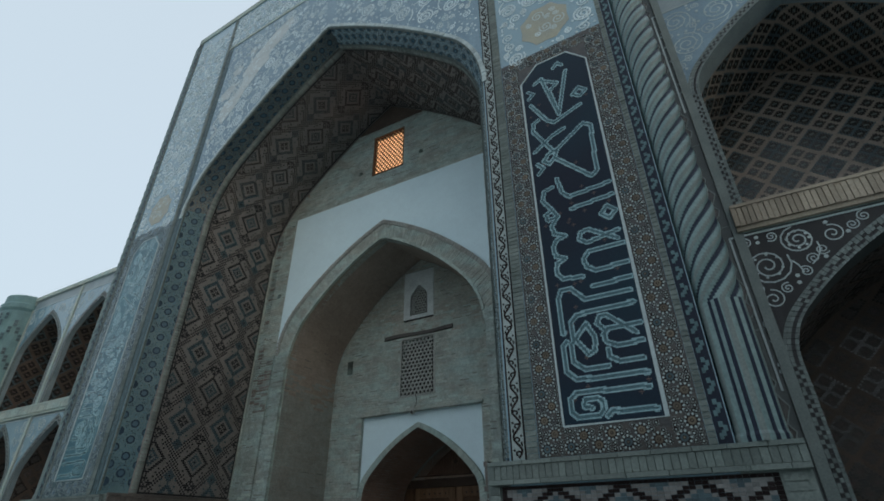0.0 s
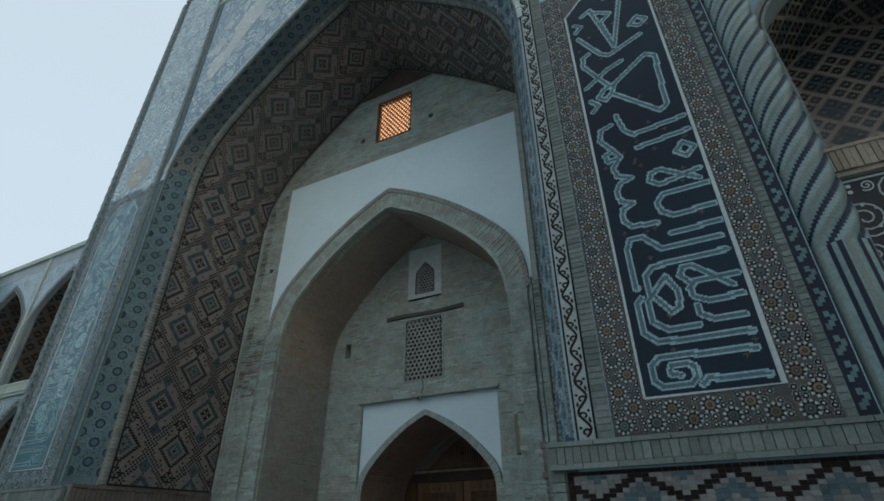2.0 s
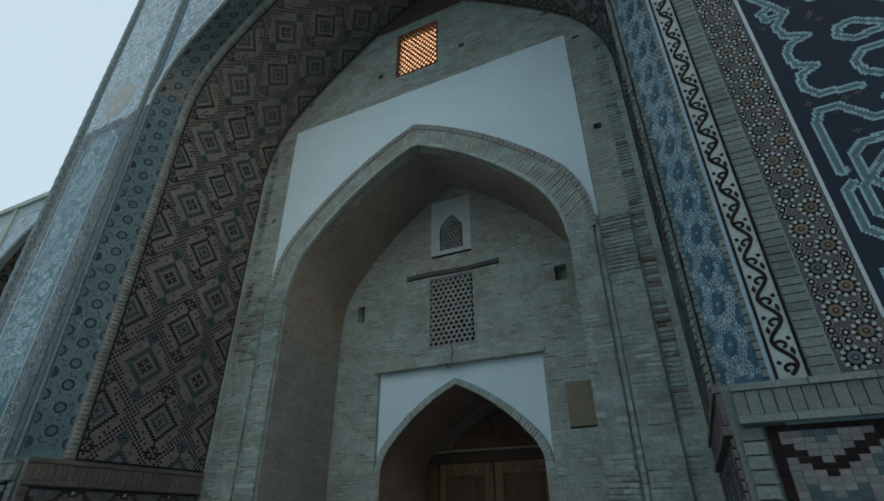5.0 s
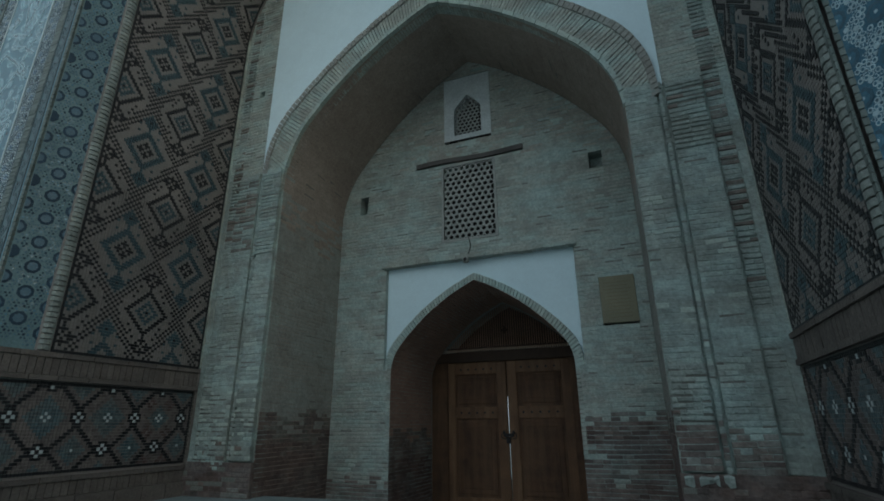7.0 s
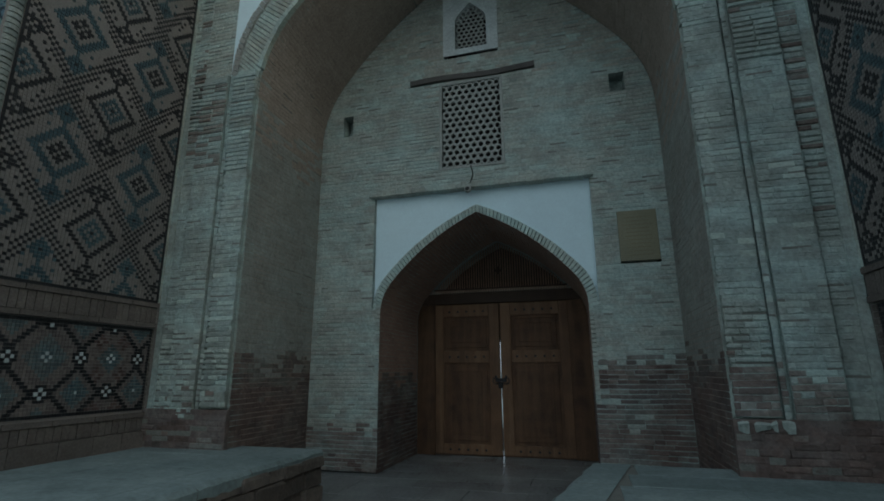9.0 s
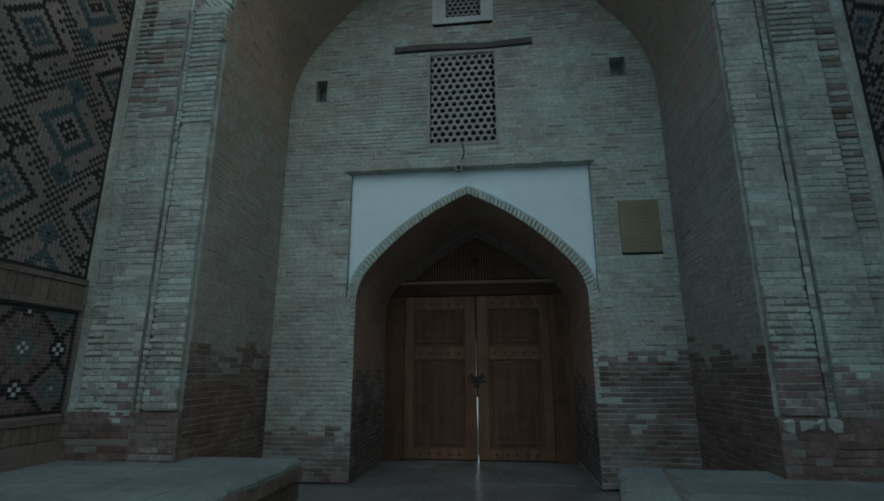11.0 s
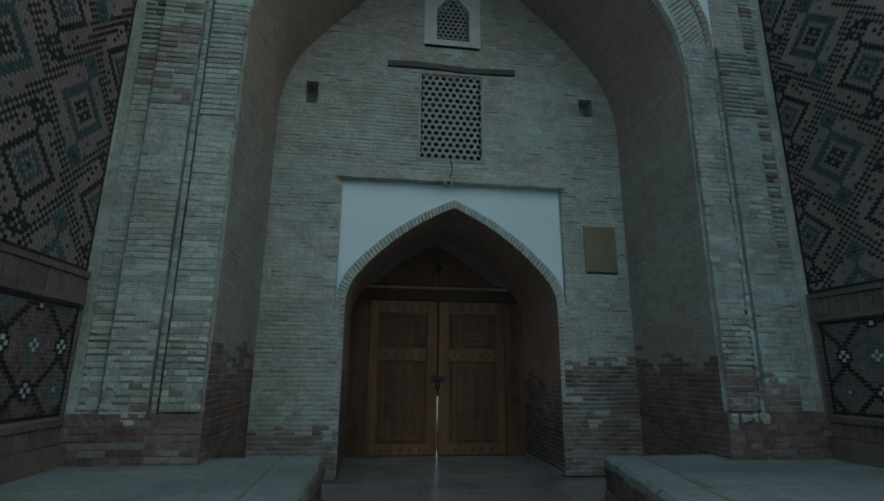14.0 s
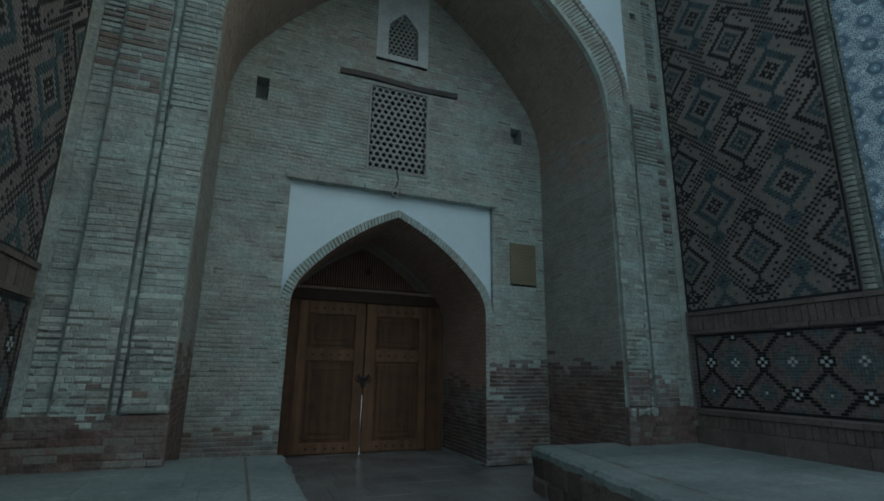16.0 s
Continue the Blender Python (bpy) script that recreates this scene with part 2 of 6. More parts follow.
# Brick darkened so that its colour carries the shade of deep niches.
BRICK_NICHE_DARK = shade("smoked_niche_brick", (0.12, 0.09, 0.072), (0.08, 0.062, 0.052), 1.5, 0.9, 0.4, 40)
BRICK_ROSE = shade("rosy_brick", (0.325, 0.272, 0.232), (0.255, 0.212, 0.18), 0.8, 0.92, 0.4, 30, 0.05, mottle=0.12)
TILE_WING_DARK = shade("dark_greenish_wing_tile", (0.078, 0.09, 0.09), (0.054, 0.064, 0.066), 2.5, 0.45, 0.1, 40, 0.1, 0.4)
TILE_RING = shade("white_rim_glaze", (0.40, 0.50, 0.54), (0.30, 0.40, 0.44), 2, 0.28, 0.08, 50, 0.15, 0.45)
TILE_RIM = shade("blue_white_rim_tile", (0.105, 0.168, 0.18), (0.075, 0.125, 0.138), 2, 0.45, 0.08, 50, 0.15, 0.2)
# Weathered brick; the piers' lower brightness is also put into its colour.
BRICK_PIER = shade("weathered_grey_brick", (0.305, 0.335, 0.305), (0.21, 0.235, 0.215), 1.1, 0.92, 0.8, 25, 0.1, smear=((0.325, 0.40, 0.385), 0.8), mottle=0.25)
TILE_DADO = shade("brown_mosaic_tile", (0.15, 0.127, 0.117), (0.113, 0.099, 0.094), 3, 0.65, 0.15, 50, 0.2, 0.2)
BRICK_BLUSH = shade("buff_rose_brick", (0.36, 0.355, 0.31), (0.29, 0.268, 0.228), 0.9, 0.9, 0.6, 30, 0.08, smear=((0.36, 0.41, 0.38), 0.4), mottle=0.2)
GLOW = bpy.data.materials.new("lamp_lit_pane")
GLOW.use_nodes = True
GLOW.node_tree.nodes["Principled BSDF"].inputs["Emission Color"].default_value = (1.0, 0.46, 0.21, 1)
GLOW.node_tree.nodes["Principled BSDF"].inputs["Emission Strength"].default_value = 0.42


# ---- building blocks ----
def mesh(name, verts, faces, mat):
    me = bpy.data.meshes.new(name)
    me.from_pydata([tuple(v) for v in verts], [], faces)
    for m in (mat if isinstance(mat, (list, tuple)) else [mat]):
        me.materials.append(m)
    me.update()
    return me


def part(name, verts, faces, mat, parent=None, label="", kind=""):
    ob = new(name, mesh(name, verts, faces, mat))
    if parent:
        ob.parent = parent
    return tagged(ob, label, kind=kind)


class Bag:
    """Gathers boxes and faces for one mesh."""
    def __init__(self):
        self.v, self.f = [], []

    def add(self, verts, faces):
        o = len(self.v)
        self.v += [tuple(p) for p in verts]
        self.f += [tuple(i + o for i in f) for f in faces]

    def box(self, x0, y0, z0, x1, y1, z1, at=None):
        p = [Vector((x, y, z)) for z in (z0, z1) for y in (y0, y1) for x in (x0, x1)]
        if at:
            p = [at @ q for q in p]
        self.add(p, BOX)

    def done(self, name, mat, parent=None, label="", kind=""):
        return part(name, self.v, self.f, mat, parent, label, kind)


BOX = [(0, 2, 3, 1), (4, 5, 7, 6), (0, 1, 5, 4), (2, 6, 7, 3), (0, 4, 6, 2), (1, 3, 7, 5)]


def arch(a, zs, top, r, z0, n=10, bow=0.03):
    """Half width a, springing zs, apex height top, haunch radius r, bow of the flatter upper arcs: a four-centred arch's points from the left foot to the right."""
    def upper(th):
        px, pz = a - r + r * math.cos(th), zs + r * math.sin(th)
        vx, vz = -px, top - pz
        fall = vx * math.cos(th) + vz * math.sin(th)
        return px, pz, math.hypot(vx, vz), -fall / math.hypot(vx, vz) / 4
    lo, hi = 0.05, 1.57
    for _ in range(60):
        th = (lo + hi) / 2
        lo, hi = (th, hi) if upper(th)[3] > bow else (lo, th)
    right = [(a, z0)] + [(a, z0 + (zs - z0) * k / n) for k in range(1, n)]
    right += [(a - r + r * math.cos(th * k / n), zs + r * math.sin(th * k / n)) for k in range(n + 1)]
    x1, z1, d, sag = upper(th)
    for k in range(1, n):
        q = k / n
        e = sag * d * 4 * q * (1 - q)
        right.append((x1 * (1 - q) + e * (top - z1) / d, z1 + (top - z1) * q + e * x1 / d))
    return [(-x, z) for x, z in right] + [(0.0, top)] + right[::-1]


def arch_at(prof, z):
    """Half width of an arch at height z (0 above its apex)."""
    half = prof[len(prof) // 2:][::-1]
    for (xa, za), (xb, zb) in zip(half, half[1:]):
        if za <= z <= zb and zb > za:
            return xa + (xb - xa) * (z - za) / (zb - za)
    return half[0][0] if z < half[0][1] else 0.0


def arch_wall(x0, x1, z1, prof, y0, y1, prof_back=None):
    """A wall from x0 to x1, up to z1, from y0 to y1, with an arched opening through it (of another shape at the back, if given)."""
    z0 = prof[0][1]
    n = len(prof)
    outer = []
    for k, (x, z) in enumerate(prof):
        outer.append((x, z1))
    v, f = [], []
    for y, pr in ((y0, prof), (y1, prof_back or prof)):
        v += [(x, y, z) for x, z in pr]
        v += [(x, y, z1) for x, z in pr]
        v += [(x0, y, z0), (x0, y, z1), (x1, y, z0), (x1, y, z1)]
    m = 2 * n + 4
    half = n // 2
    for s, flip in ((0, False), (m, True)):
        fs = [(s + k, s + k + 1, s + n + k + 1, s + n + k) for k in range(n - 1) if abs(prof[k][0] - prof[k + 1][0]) > 1e-6]
        fs.append((s + 2 * n, s, s + n, s + 2 * n + 1))
        fs.append((s + n - 1, s + 2 * n + 2, s + 2 * n + 3, s + 2 * n - 1))
        # the straight jambs carry the points between foot and springing
        f += [t[::-1] if flip else t for t in fs]
    f += [(k + 1, k, m + k, m + k + 1) for k in range(n - 1)]
    a, b = 2 * n, m + 2 * n
    f += [(a, a + 1, b + 1, b), (a + 3, a + 2, b + 2, b + 3), (a + 1, a + 3, b + 3, b + 1)]
    return v, f


def band(outer, inner, y0, y1, y2=None):
    """A band between two arches of as many points; its inner edge reaches back to y2."""
    n = len(outer)
    y2 = y1 if y2 is None else y2
    v = [(x, y0, z) for x, z in outer] + [(x, y0, z) for x, z in inner] + [(x, y1, z) for x, z in outer] + [(x, y2, z) for x, z in inner]
    f = []
    for k in range(n - 1):
        f += [(k, n + k, n + k + 1, k + 1), (n + k, 3 * n + k, 3 * n + k + 1, n + k + 1), (2 * n + k + 1, 2 * n + k, k, k + 1)]
    return v, f


def soffit(p0, y0, p1, y1):
    """The surface between two arches at two depths."""
    n = len(p0)
    return [(x, y0, z) for x, z in p0] + [(x, y1, z) for x, z in p1], [(k + 1, k, n + k, n + k + 1) for k in range(n - 1)]


def structure(ob, label, category):
    return tagged(ob, label, category, kind="structure")


# ---- tile and brick laying ----
import itertools

STEP = itertools.cycle([0.0002 * k for k in range(9)])

def tile(bag, M, poly, h, back=0.004):
    """A prism on the surface M(s, u) -> place, normal, with its outline in (s, u) and its face h proud."""
    n = len(poly)
    top, low = [], []
    h += next(STEP)
    for s, u in poly:
        p, nn = M(s, u)
        top.append(p + nn * h)
        low.append(p - nn * back)
    bag.add(top + low, [tuple(range(n))] + [(k, n + k, n + (k + 1) % n, (k + 1) % n) for k in range(n)])


def worn_brick(bag, M, poly, h, r):
    """A brick on the surface with rubbed, uneven edges."""
    n = len(poly)
    cs, cu = sum(p[0] for p in poly) / n, sum(p[1] for p in poly) / n
    top, mid, low = [], [], []
    for s, u in poly:
        p, nn = M(s, u)
        low.append(p - nn * 0.004)
        mid.append(p + nn * h * r.uniform(0.35, 0.65))
        e = r.uniform(0.004, 0.010)
        top.append(M(s + (e if s < cs else -e), u + (e if u < cu else -e))[0] + nn * (h + r.jit(0.0015)))
    f = [tuple(range(n))]
    for a in (0, n):
        f += [(a + k, a + n + k, a + n + (k + 1) % n, a + (k + 1) % n) for k in range(n)]
    bag.add(top + mid + low, f)


def rect(s0, u0, s1, u1):
    return [(s0, u0), (s1, u0), (s1, u1), (s0, u1)]


def disc(s, u, r, n=8, turn=0.0):
    return [(s + r * math.cos(2 * math.pi * (k + turn) / n), u + r * math.sin(2 * math.pi * (k + turn) / n)) for k in range(n)]


def flat(origin, es, eu, out, at=None):
    """A flat surface with its s and u directions and the way out."""
    o, a, b, c = Vector(origin), Vector(es), Vector(eu), Vector(out)
    if at:
        o, a, b, c = at @ o, at.to_3x3() @ a, at.to_3x3() @ b, at.to_3x3() @ c
    return lambda s, u: (o + a * s + b * u, c)


def along(prof):
    """Arc length along an arch: its total, and a function to the point, and the way in, at s."""
    cum = [0.0]
    for (xa, za), (xb, zb) in zip(prof, prof[1:]):
        cum.append(cum[-1] + math.hypot(xb - xa, zb - za))
    state = [0]

    def at(s):
        k = state[0]
        if not (cum[k] <= s <= cum[min(k + 1, len(cum) - 1)]):
            k = int(np.searchsorted(cum, s)) - 1
        k = max(0, min(k, len(prof) - 2))
        state[0] = k
        (xa, za), (xb, zb) = prof[k], prof[k + 1]
        d = cum[k + 1] - cum[k] or 1.0
        q = (s - cum[k]) / d
        return xa + (xb - xa) * q, za + (zb - za) * q, (zb - za) / d, -(xb - xa) / d, k + q
    return cum[-1], at


def vault(prof, y0):
    """The inside of an arched passage: s along the arch from the left foot, u into the depth from y0."""
    total, at = along(prof)

    def M(s, u):
        x, z, nx, nz, _ = at(s)
        return Vector((x, y0 + u, z)), Vector((nx, 0, nz))
    return total, M


def splayed(outer, y0, inner, y1):
    """A splay between two arches of as many points: s along the outer one, u from 0 at the outer to 1 at the inner."""
    total, at = along(outer)
    n = len(outer)

    def point(k, u):
        i = max(0, min(int(k), n - 2))
        q = k - i
        xo, zo = (outer[i][c] + (outer[i + 1][c] - outer[i][c]) * q for c in (0, 1))
        xi, zi = (inner[i][c] + (inner[i + 1][c] - inner[i][c]) * q for c in (0, 1))
        return Vector((xo + (xi - xo) * u, y0 + (y1 - y0) * u, zo + (zi - zo) * u))

    def M(s, u):
        k = at(s)[4]
        p = point(k, u)
        i = max(0, min(int(k), n - 2))
        nn = (point(i + 1, u) - point(i, u)).cross(point(k, 1.0) - point(k, 0.0)).normalized()
        if nn.y > 0:
            nn = -nn
        return p, nn
    return total, M


class Rng(random.Random):
    def jit(self, a):
        return self.uniform(-a, a)


def lay(M, rows, spans, course=0.062, length=0.26, proud=0.014, joint=0.012, seed=1, worn=0.0, grime=0.0, wave=0.007):
    """Courses of bricks on a surface: s up the courses, u along them; spans(s) gives the stretches of a course. Returns the bricks."""
    r = Rng(seed)
    out = []
    k = 0
    s = rows[0]
    while s + course <= rows[1] + 1e-6:
        for u0, u1 in spans(s + course / 2):
            u = u0
            first = True
            while u < u1 - 0.03:
                w = length * r.choice((1, 1, 1, 0.5, 0.55)) * r.uniform(0.92, 1.08)
                if first and k % 2:
                    w *= 0.5
                first = False
                e = min(u + w, u1)
                if u1 - e < 0.05:
                    e = u1
                if r.random() > worn:
                    # raked joints in some patches, joints smeared flush in others
                    rake = min(1.0, max(0.0, 0.5 + 1.7 * noise.noise((u * 0.8 + seed, s * 1.1, seed * 0.7))))
                    h = max(0.003, proud * (0.35 + 0.8 * rake) + r.jit(0.005))
                    gap = joint * (0.55 + 0.7 * rake)
                    end = e - gap * r.uniform(-0.1, 0.5) * (1.6 if proud > 0.015 else 1.0)
                    if e == u1:
                        end = e - 0.004 + r.jit(0.006)
                    wl, wr = (wave * noise.noise((q * 1.3, s * 2.0, seed * 1.3)) for q in (u, end))
                    c1, c2, c3, c4 = (r.jit(0.004) for _ in range(4))
                    t = s + course - gap
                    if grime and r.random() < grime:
                        # a dark strip under the brick, painting the shade of an open joint
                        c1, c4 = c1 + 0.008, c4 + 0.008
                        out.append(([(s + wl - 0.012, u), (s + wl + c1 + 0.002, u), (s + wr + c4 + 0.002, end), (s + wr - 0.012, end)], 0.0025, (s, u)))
                    out.append(([(s + wl + c1, u + r.jit(0.004)), (t + wl + c2, u + r.jit(0.004)), (t + wr + c3, end), (s + wr + c4, end)], h, (s, u)))
                u = e
        s += course
        k += 1
    return out


def bed(M, rows, spans, depth, parent, mat, course=0.062):
    """The mortar body behind the courses, so that openings in them are real recesses."""
    b = Bag()
    s = rows[0]
    last, start = None, s
    while True:
        now = tuple(spans(s + course / 2)) if s + course <= rows[1] + 1e-6 else None
        if now != last:
            for u0, u1 in last or ():
                tile(b, M, rect(start, u0, s, u1), 0.0, depth)
            last, start = now, s
        if now is None:
            break
        s += course
    return b.done("mortar_bed", mat, parent)


def lay_down(bricks, M, parent, mats, name="brick", near=None, label="", tint=None, keep=300):
    """Makes laid bricks into geometry: those that near(s, u) picks are parts of their own, the rest are joined, by material."""
    bags = [Bag() for _ in mats]
    slots = Bag()
    r = Rng(5)
    made = 0
    for poly, h, (s, u) in bricks:
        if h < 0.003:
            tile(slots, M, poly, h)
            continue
        i = tint(s, u, r) if tint else 0
        if near and made < keep and near(s, u):
            b = Bag()
            worn_brick(b, M, poly, h, r)
            b.done(name, mats[i], parent)
            made += 1
        else:
            worn_brick(bags[i], M, poly, h, r)
    for b, m in zip(bags, mats):
        if b.v:
            b.done(name + "work", m, parent, label, "stuff")
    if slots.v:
        slots.done("open_joints", DARK_JOINT, parent, "", "stuff")


# ---- the plan ----
Y_DOOR, Y_BACK, Y_FACE = -0.08, -1.9, -4.95
Y_LEAF = 1.8
A_DOOR = arch(1.56, 2.32, 3.83, 0.72, 0.0, 10, 0.06)
A_DOOR_OUT = arch(1.69, 2.36, 3.95, 0.80, 0.0, 10, 0.06)
A_NICHE = arch(2.72, 5.25, 8.18, 1.95, 0.0, 10, 0.055)
A_NICHE_BACK = arch(2.72, 5.25, 8.42, 1.95, 0.0, 10, 0.055)
A_NICHE_OUT = arch(3.08, 5.6, 8.62, 1.75, 0.0, 10, 0.052)
A_IWAN = arch(3.95, 8.5, 12.85, 2.7, 0.0, 12, 0.03)
A_FACE = arch(4.24, 8.5, 13.05, 2.4, 0.0, 12, 0.03)
# the portal's front stands a little askew to the door wall
SKEW = Matrix.Translation((5, Y_FACE, 0)) @ Matrix.Rotation(radians(-1.4), 4, "Z") @ Matrix.Translation((-5, -Y_FACE, 0))

# ---- ground and platforms ----
ground = structure(part("ground", [(-400, -400, -0.02), (400, -400, -0.02), (400, 400, -0.02), (-400, 400, -0.02)], [(0, 1, 2, 3)], COURT), "worn grey stone paving of the courtyard", "ground")


def slabs(bag, x0, x1, y0, y1, z, seed, size=(0.55, 0.42), thick=0.03):
    r = Rng(seed)
    y = y0
    while y < y1 - 0.02:
        d = min(size[1] * r.uniform(0.8, 1.2), y1 - y)
        x = x0
        while x < x1 - 0.02:
            w = min(size[0] * r.uniform(0.7, 1.3), x1 - x)
            yield (x + 0.002, y + 0.002, z - thick, x + w - 0.002, y + d - 0.002, z + r.jit(0.002))
            x += w
        y += d


def slab_box(q):
    """A paving slab with eased upper edges."""
    x0, y0, z0, x1, y1, z1 = q
    e = 0.003
    v = [(x0, y0, z0), (x1, y0, z0), (x1, y1, z0), (x0, y1, z0), (x0, y0, z1 - e), (x1, y0, z1 - e), (x1, y1, z1 - e), (x0, y1, z1 - e),
         (x0 + e, y0 + e, z1), (x1 - e, y0 + e, z1), (x1 - e, y1 - e, z1), (x0 + e, y1 - e, z1)]
    f = [(8, 9, 10, 11)]
    for a in (0, 4):
        f += [(a + k, a + (k + 1) % 4, a + 4 + (k + 1) % 4, a + 4 + k) for k in range(4)]
    return v, f


# Walls out of view, added to cut low sky light from three sides.
b = Bag()
b.box(-34.6, -46, -0.02, -34.0, -10.0, 9.6)
b.box(-34.6, -46.6, -0.02, 22.6, -46, 8.5)
b.box(22.0, -46, -0.02, 22.6, -3.6, 9.6)
structure(b.done("wall_court", BRICK), "plain brick walls that close the court", "wall")
floor = structure(part("floor", [(-2.75, -5.2, -0.012), (2.75, -5.2, -0.012), (2.75, 2.6, -0.012), (-2.75, 2.6, -0.012)], [(0, 1, 2, 3)], MORTAR), "worn stone threshold floor before the door", "floor")
for q in slabs(None, -2.7, 2.7, -5.2, 2.5, 0.0, 3, (0.6, 0.5), 0.012):
    v, f = slab_box(q)
    part("paving_slab", v, f, FLOORSTONE, floor)


def platform(x0, x1, x_front, top, side, seed):
    """A bench platform beside the way in: rubble sides, a worn paved top; its inner edge runs askew from x1 at the back to x_front."""
    r = Rng(seed)
    yb, yf = -1.62, -5.25
    inner = lambda y: x1 + (x_front - x1) * (yb - y) / (yb - yf)
    core = Bag()
    g = 0.05
    v = [(x0, yf + g, -0.02), (inner(yf) - side * g, yf + g, -0.02), (inner(yb) - side * g, yb - g, -0.02), (x0, yb - g, -0.02)]
    core.add([Vector(p) for p in v] + [Vector((p[0], p[1], top - 0.03)) for p in v],
             [(4, 5, 6, 7) if side > 0 else (7, 6, 5, 4), (0, 1, 5, 4), (1, 2, 6, 5), (2, 3, 7, 6), (3, 0, 4, 7)])
    ob = structure(core.done("platform", RUBBLE), "worn stone bench platform with rubble edges beside the doorway", "platform")
    sheet = [(p[0], p[1], top - 0.009) for p in v]
    part("bedding", sheet, [(0, 1, 2, 3) if side > 0 else (3, 2, 1, 0)], DARK_JOINT, ob)
    # rubble blocks along the open sides
    for face in ("inner", "back", "front"):
        z = -0.02
        while z < top - 0.1:
            hgt = min(r.uniform(0.15, 0.26), top - 0.06 - z)
            t = 0.0
            length = (yb - yf) if face == "inner" else abs(inner(yb) - x0)
            while t < length - 0.02:
                w = min(r.uniform(0.18, 0.52), length - t)
                if length - t - w < 0.06:
                    w = length - t
                p = r.uniform(-0.01, 0.06)
                if face == "inner":
                    ya, yc = yb - t - 0.006, yb - t - w + 0.006
                    xa, xc = inner(ya), inner(yc)
                    quad = [(xa + side * p, ya), (xc + side * p, yc), (xc - side * 0.09, yc), (xa - side * 0.09, ya)]
                else:
                    y = yb if face == "back" else yf
                    sy = 1 if face == "back" else -1
                    xa, xc = x0 + side * (t + 0.006), x0 + side * (t + w - 0.006)
                    quad = [(xa, y + sy * p), (xc, y + sy * p), (xc, y - sy * 0.09), (xa, y - sy * 0.09)]
                za, zc = z + 0.006, z + hgt - 0.006
                cx = sum(q[0] for q in quad) / 4
                cy = sum(q[1] for q in quad) / 4
                e = 0.9
                v = [(x, y, za) for x, y in quad] + [(x + r.jit(0.014), y + r.jit(0.014), zc - 0.03 + r.jit(0.012)) for x, y in quad] + [(cx + (x - cx) * e, cy + (y - cy) * e, zc + r.jit(0.008)) for x, y in quad]
                f = [(8, 9, 10, 11)]
                for a in (0, 4):
                    f += [(a + k, a + (k + 1) % 4, a + 4 + (k + 1) % 4, a + 4 + k) for k in range(4)]
                part("stone", v, f, RUBBLE, ob)
                t += w
            z += hgt
    # paved top with a kerb of larger stones along the inner edge
    y = yb + 0.02
    while y > yf:
        d = min(r.uniform(0.4, 0.85), y - yf + 0.02)
        xa, xc = inner(y) + side * 0.02, inner(y - d) + side * 0.02
        wk = 0.388
        m = 7
        edge = [(xa + (xc - xa) * k / m + side * (0.03 * noise.noise(((y - d * k / m) * 3.0, seed, 1.0)) + (0.0 if k in (0, m) else r.jit(0.009))), y + (0.006 - d) * k / m) for k in range(m + 1)]
        ze = [top - 0.032 - 0.02 * max(0.0, noise.noise((ey * 4.0, seed, 5.0))) + r.jit(0.008) for ex, ey in edge]
        ins = [(ex - side * (0.045 + r.jit(0.012)), ey) for ex, ey in edge]
        v = [(ex, ey, top - 0.11 + r.jit(0.02)) for ex, ey in edge] + [(ex, ey, z) for (ex, ey), z in zip(edge, ze)] + [(ex, ey, top + r.jit(0.002)) for ex, ey in ins]
        v += [(xc - side * wk, y - d + 0.006, top), (xa - side * wk, y, top)]
        n = m + 1
        f = [(k, k + 1, n + k + 1, n + k) for k in range(m)] + [(n + k, n + k + 1, 2 * n + k + 1, 2 * n + k) for k in range(m)] + [tuple(range(2 * n, 3 * n + 2))]
        if side < 0:
            f = [q[::-1] for q in f]
        part("kerb_stone", v, f, PAVING, ob)
        for q in slabs(None, min(x0, inner(y) - side * 0.39), max(x0, inner(y) - side * 0.39), y - d, y, top - 0.004, r.randint(0, 999), (0.8, d), 0.06):
            v, f = slab_box(q)
            part("paving_slab", v, f, PAVING, ob)
        y -= d
    return ob


platform(-4.0, -1.62, -1.62, 0.55, 1, 11)
platform(4.0, 1.45, 0.75, 0.52, -1, 12)

# ---- door wall ----
v, f = arch_wall(-4.6, 4.6, 9.0, A_DOOR, Y_DOOR + 0.25, 2.3)
wall_door = structure(part("wall_door", v, f, MORTAR), "weathered buff brick wall round the arched entrance", "wall")
HOLES = ((-2.33, -2.15, 5.42, 5.76), (2.10, 2.32, 5.52, 5.85))
WHITE = (-1.70, 1.70, 4.25)
M_door = flat((0, Y_DOOR, 0), (0, 0, 1), (1, 0, 0), (0, -1, 0))


def cut(spans, a, b):
    out = []
    for u0, u1 in spans:
        if b <= u0 or a >= u1:
            out.append((u0, u1))
            continue
        if a - u0 > 0.04:
            out.append((u0, a))
        if u1 - b > 0.04:
            out.append((b, u1))
    return out


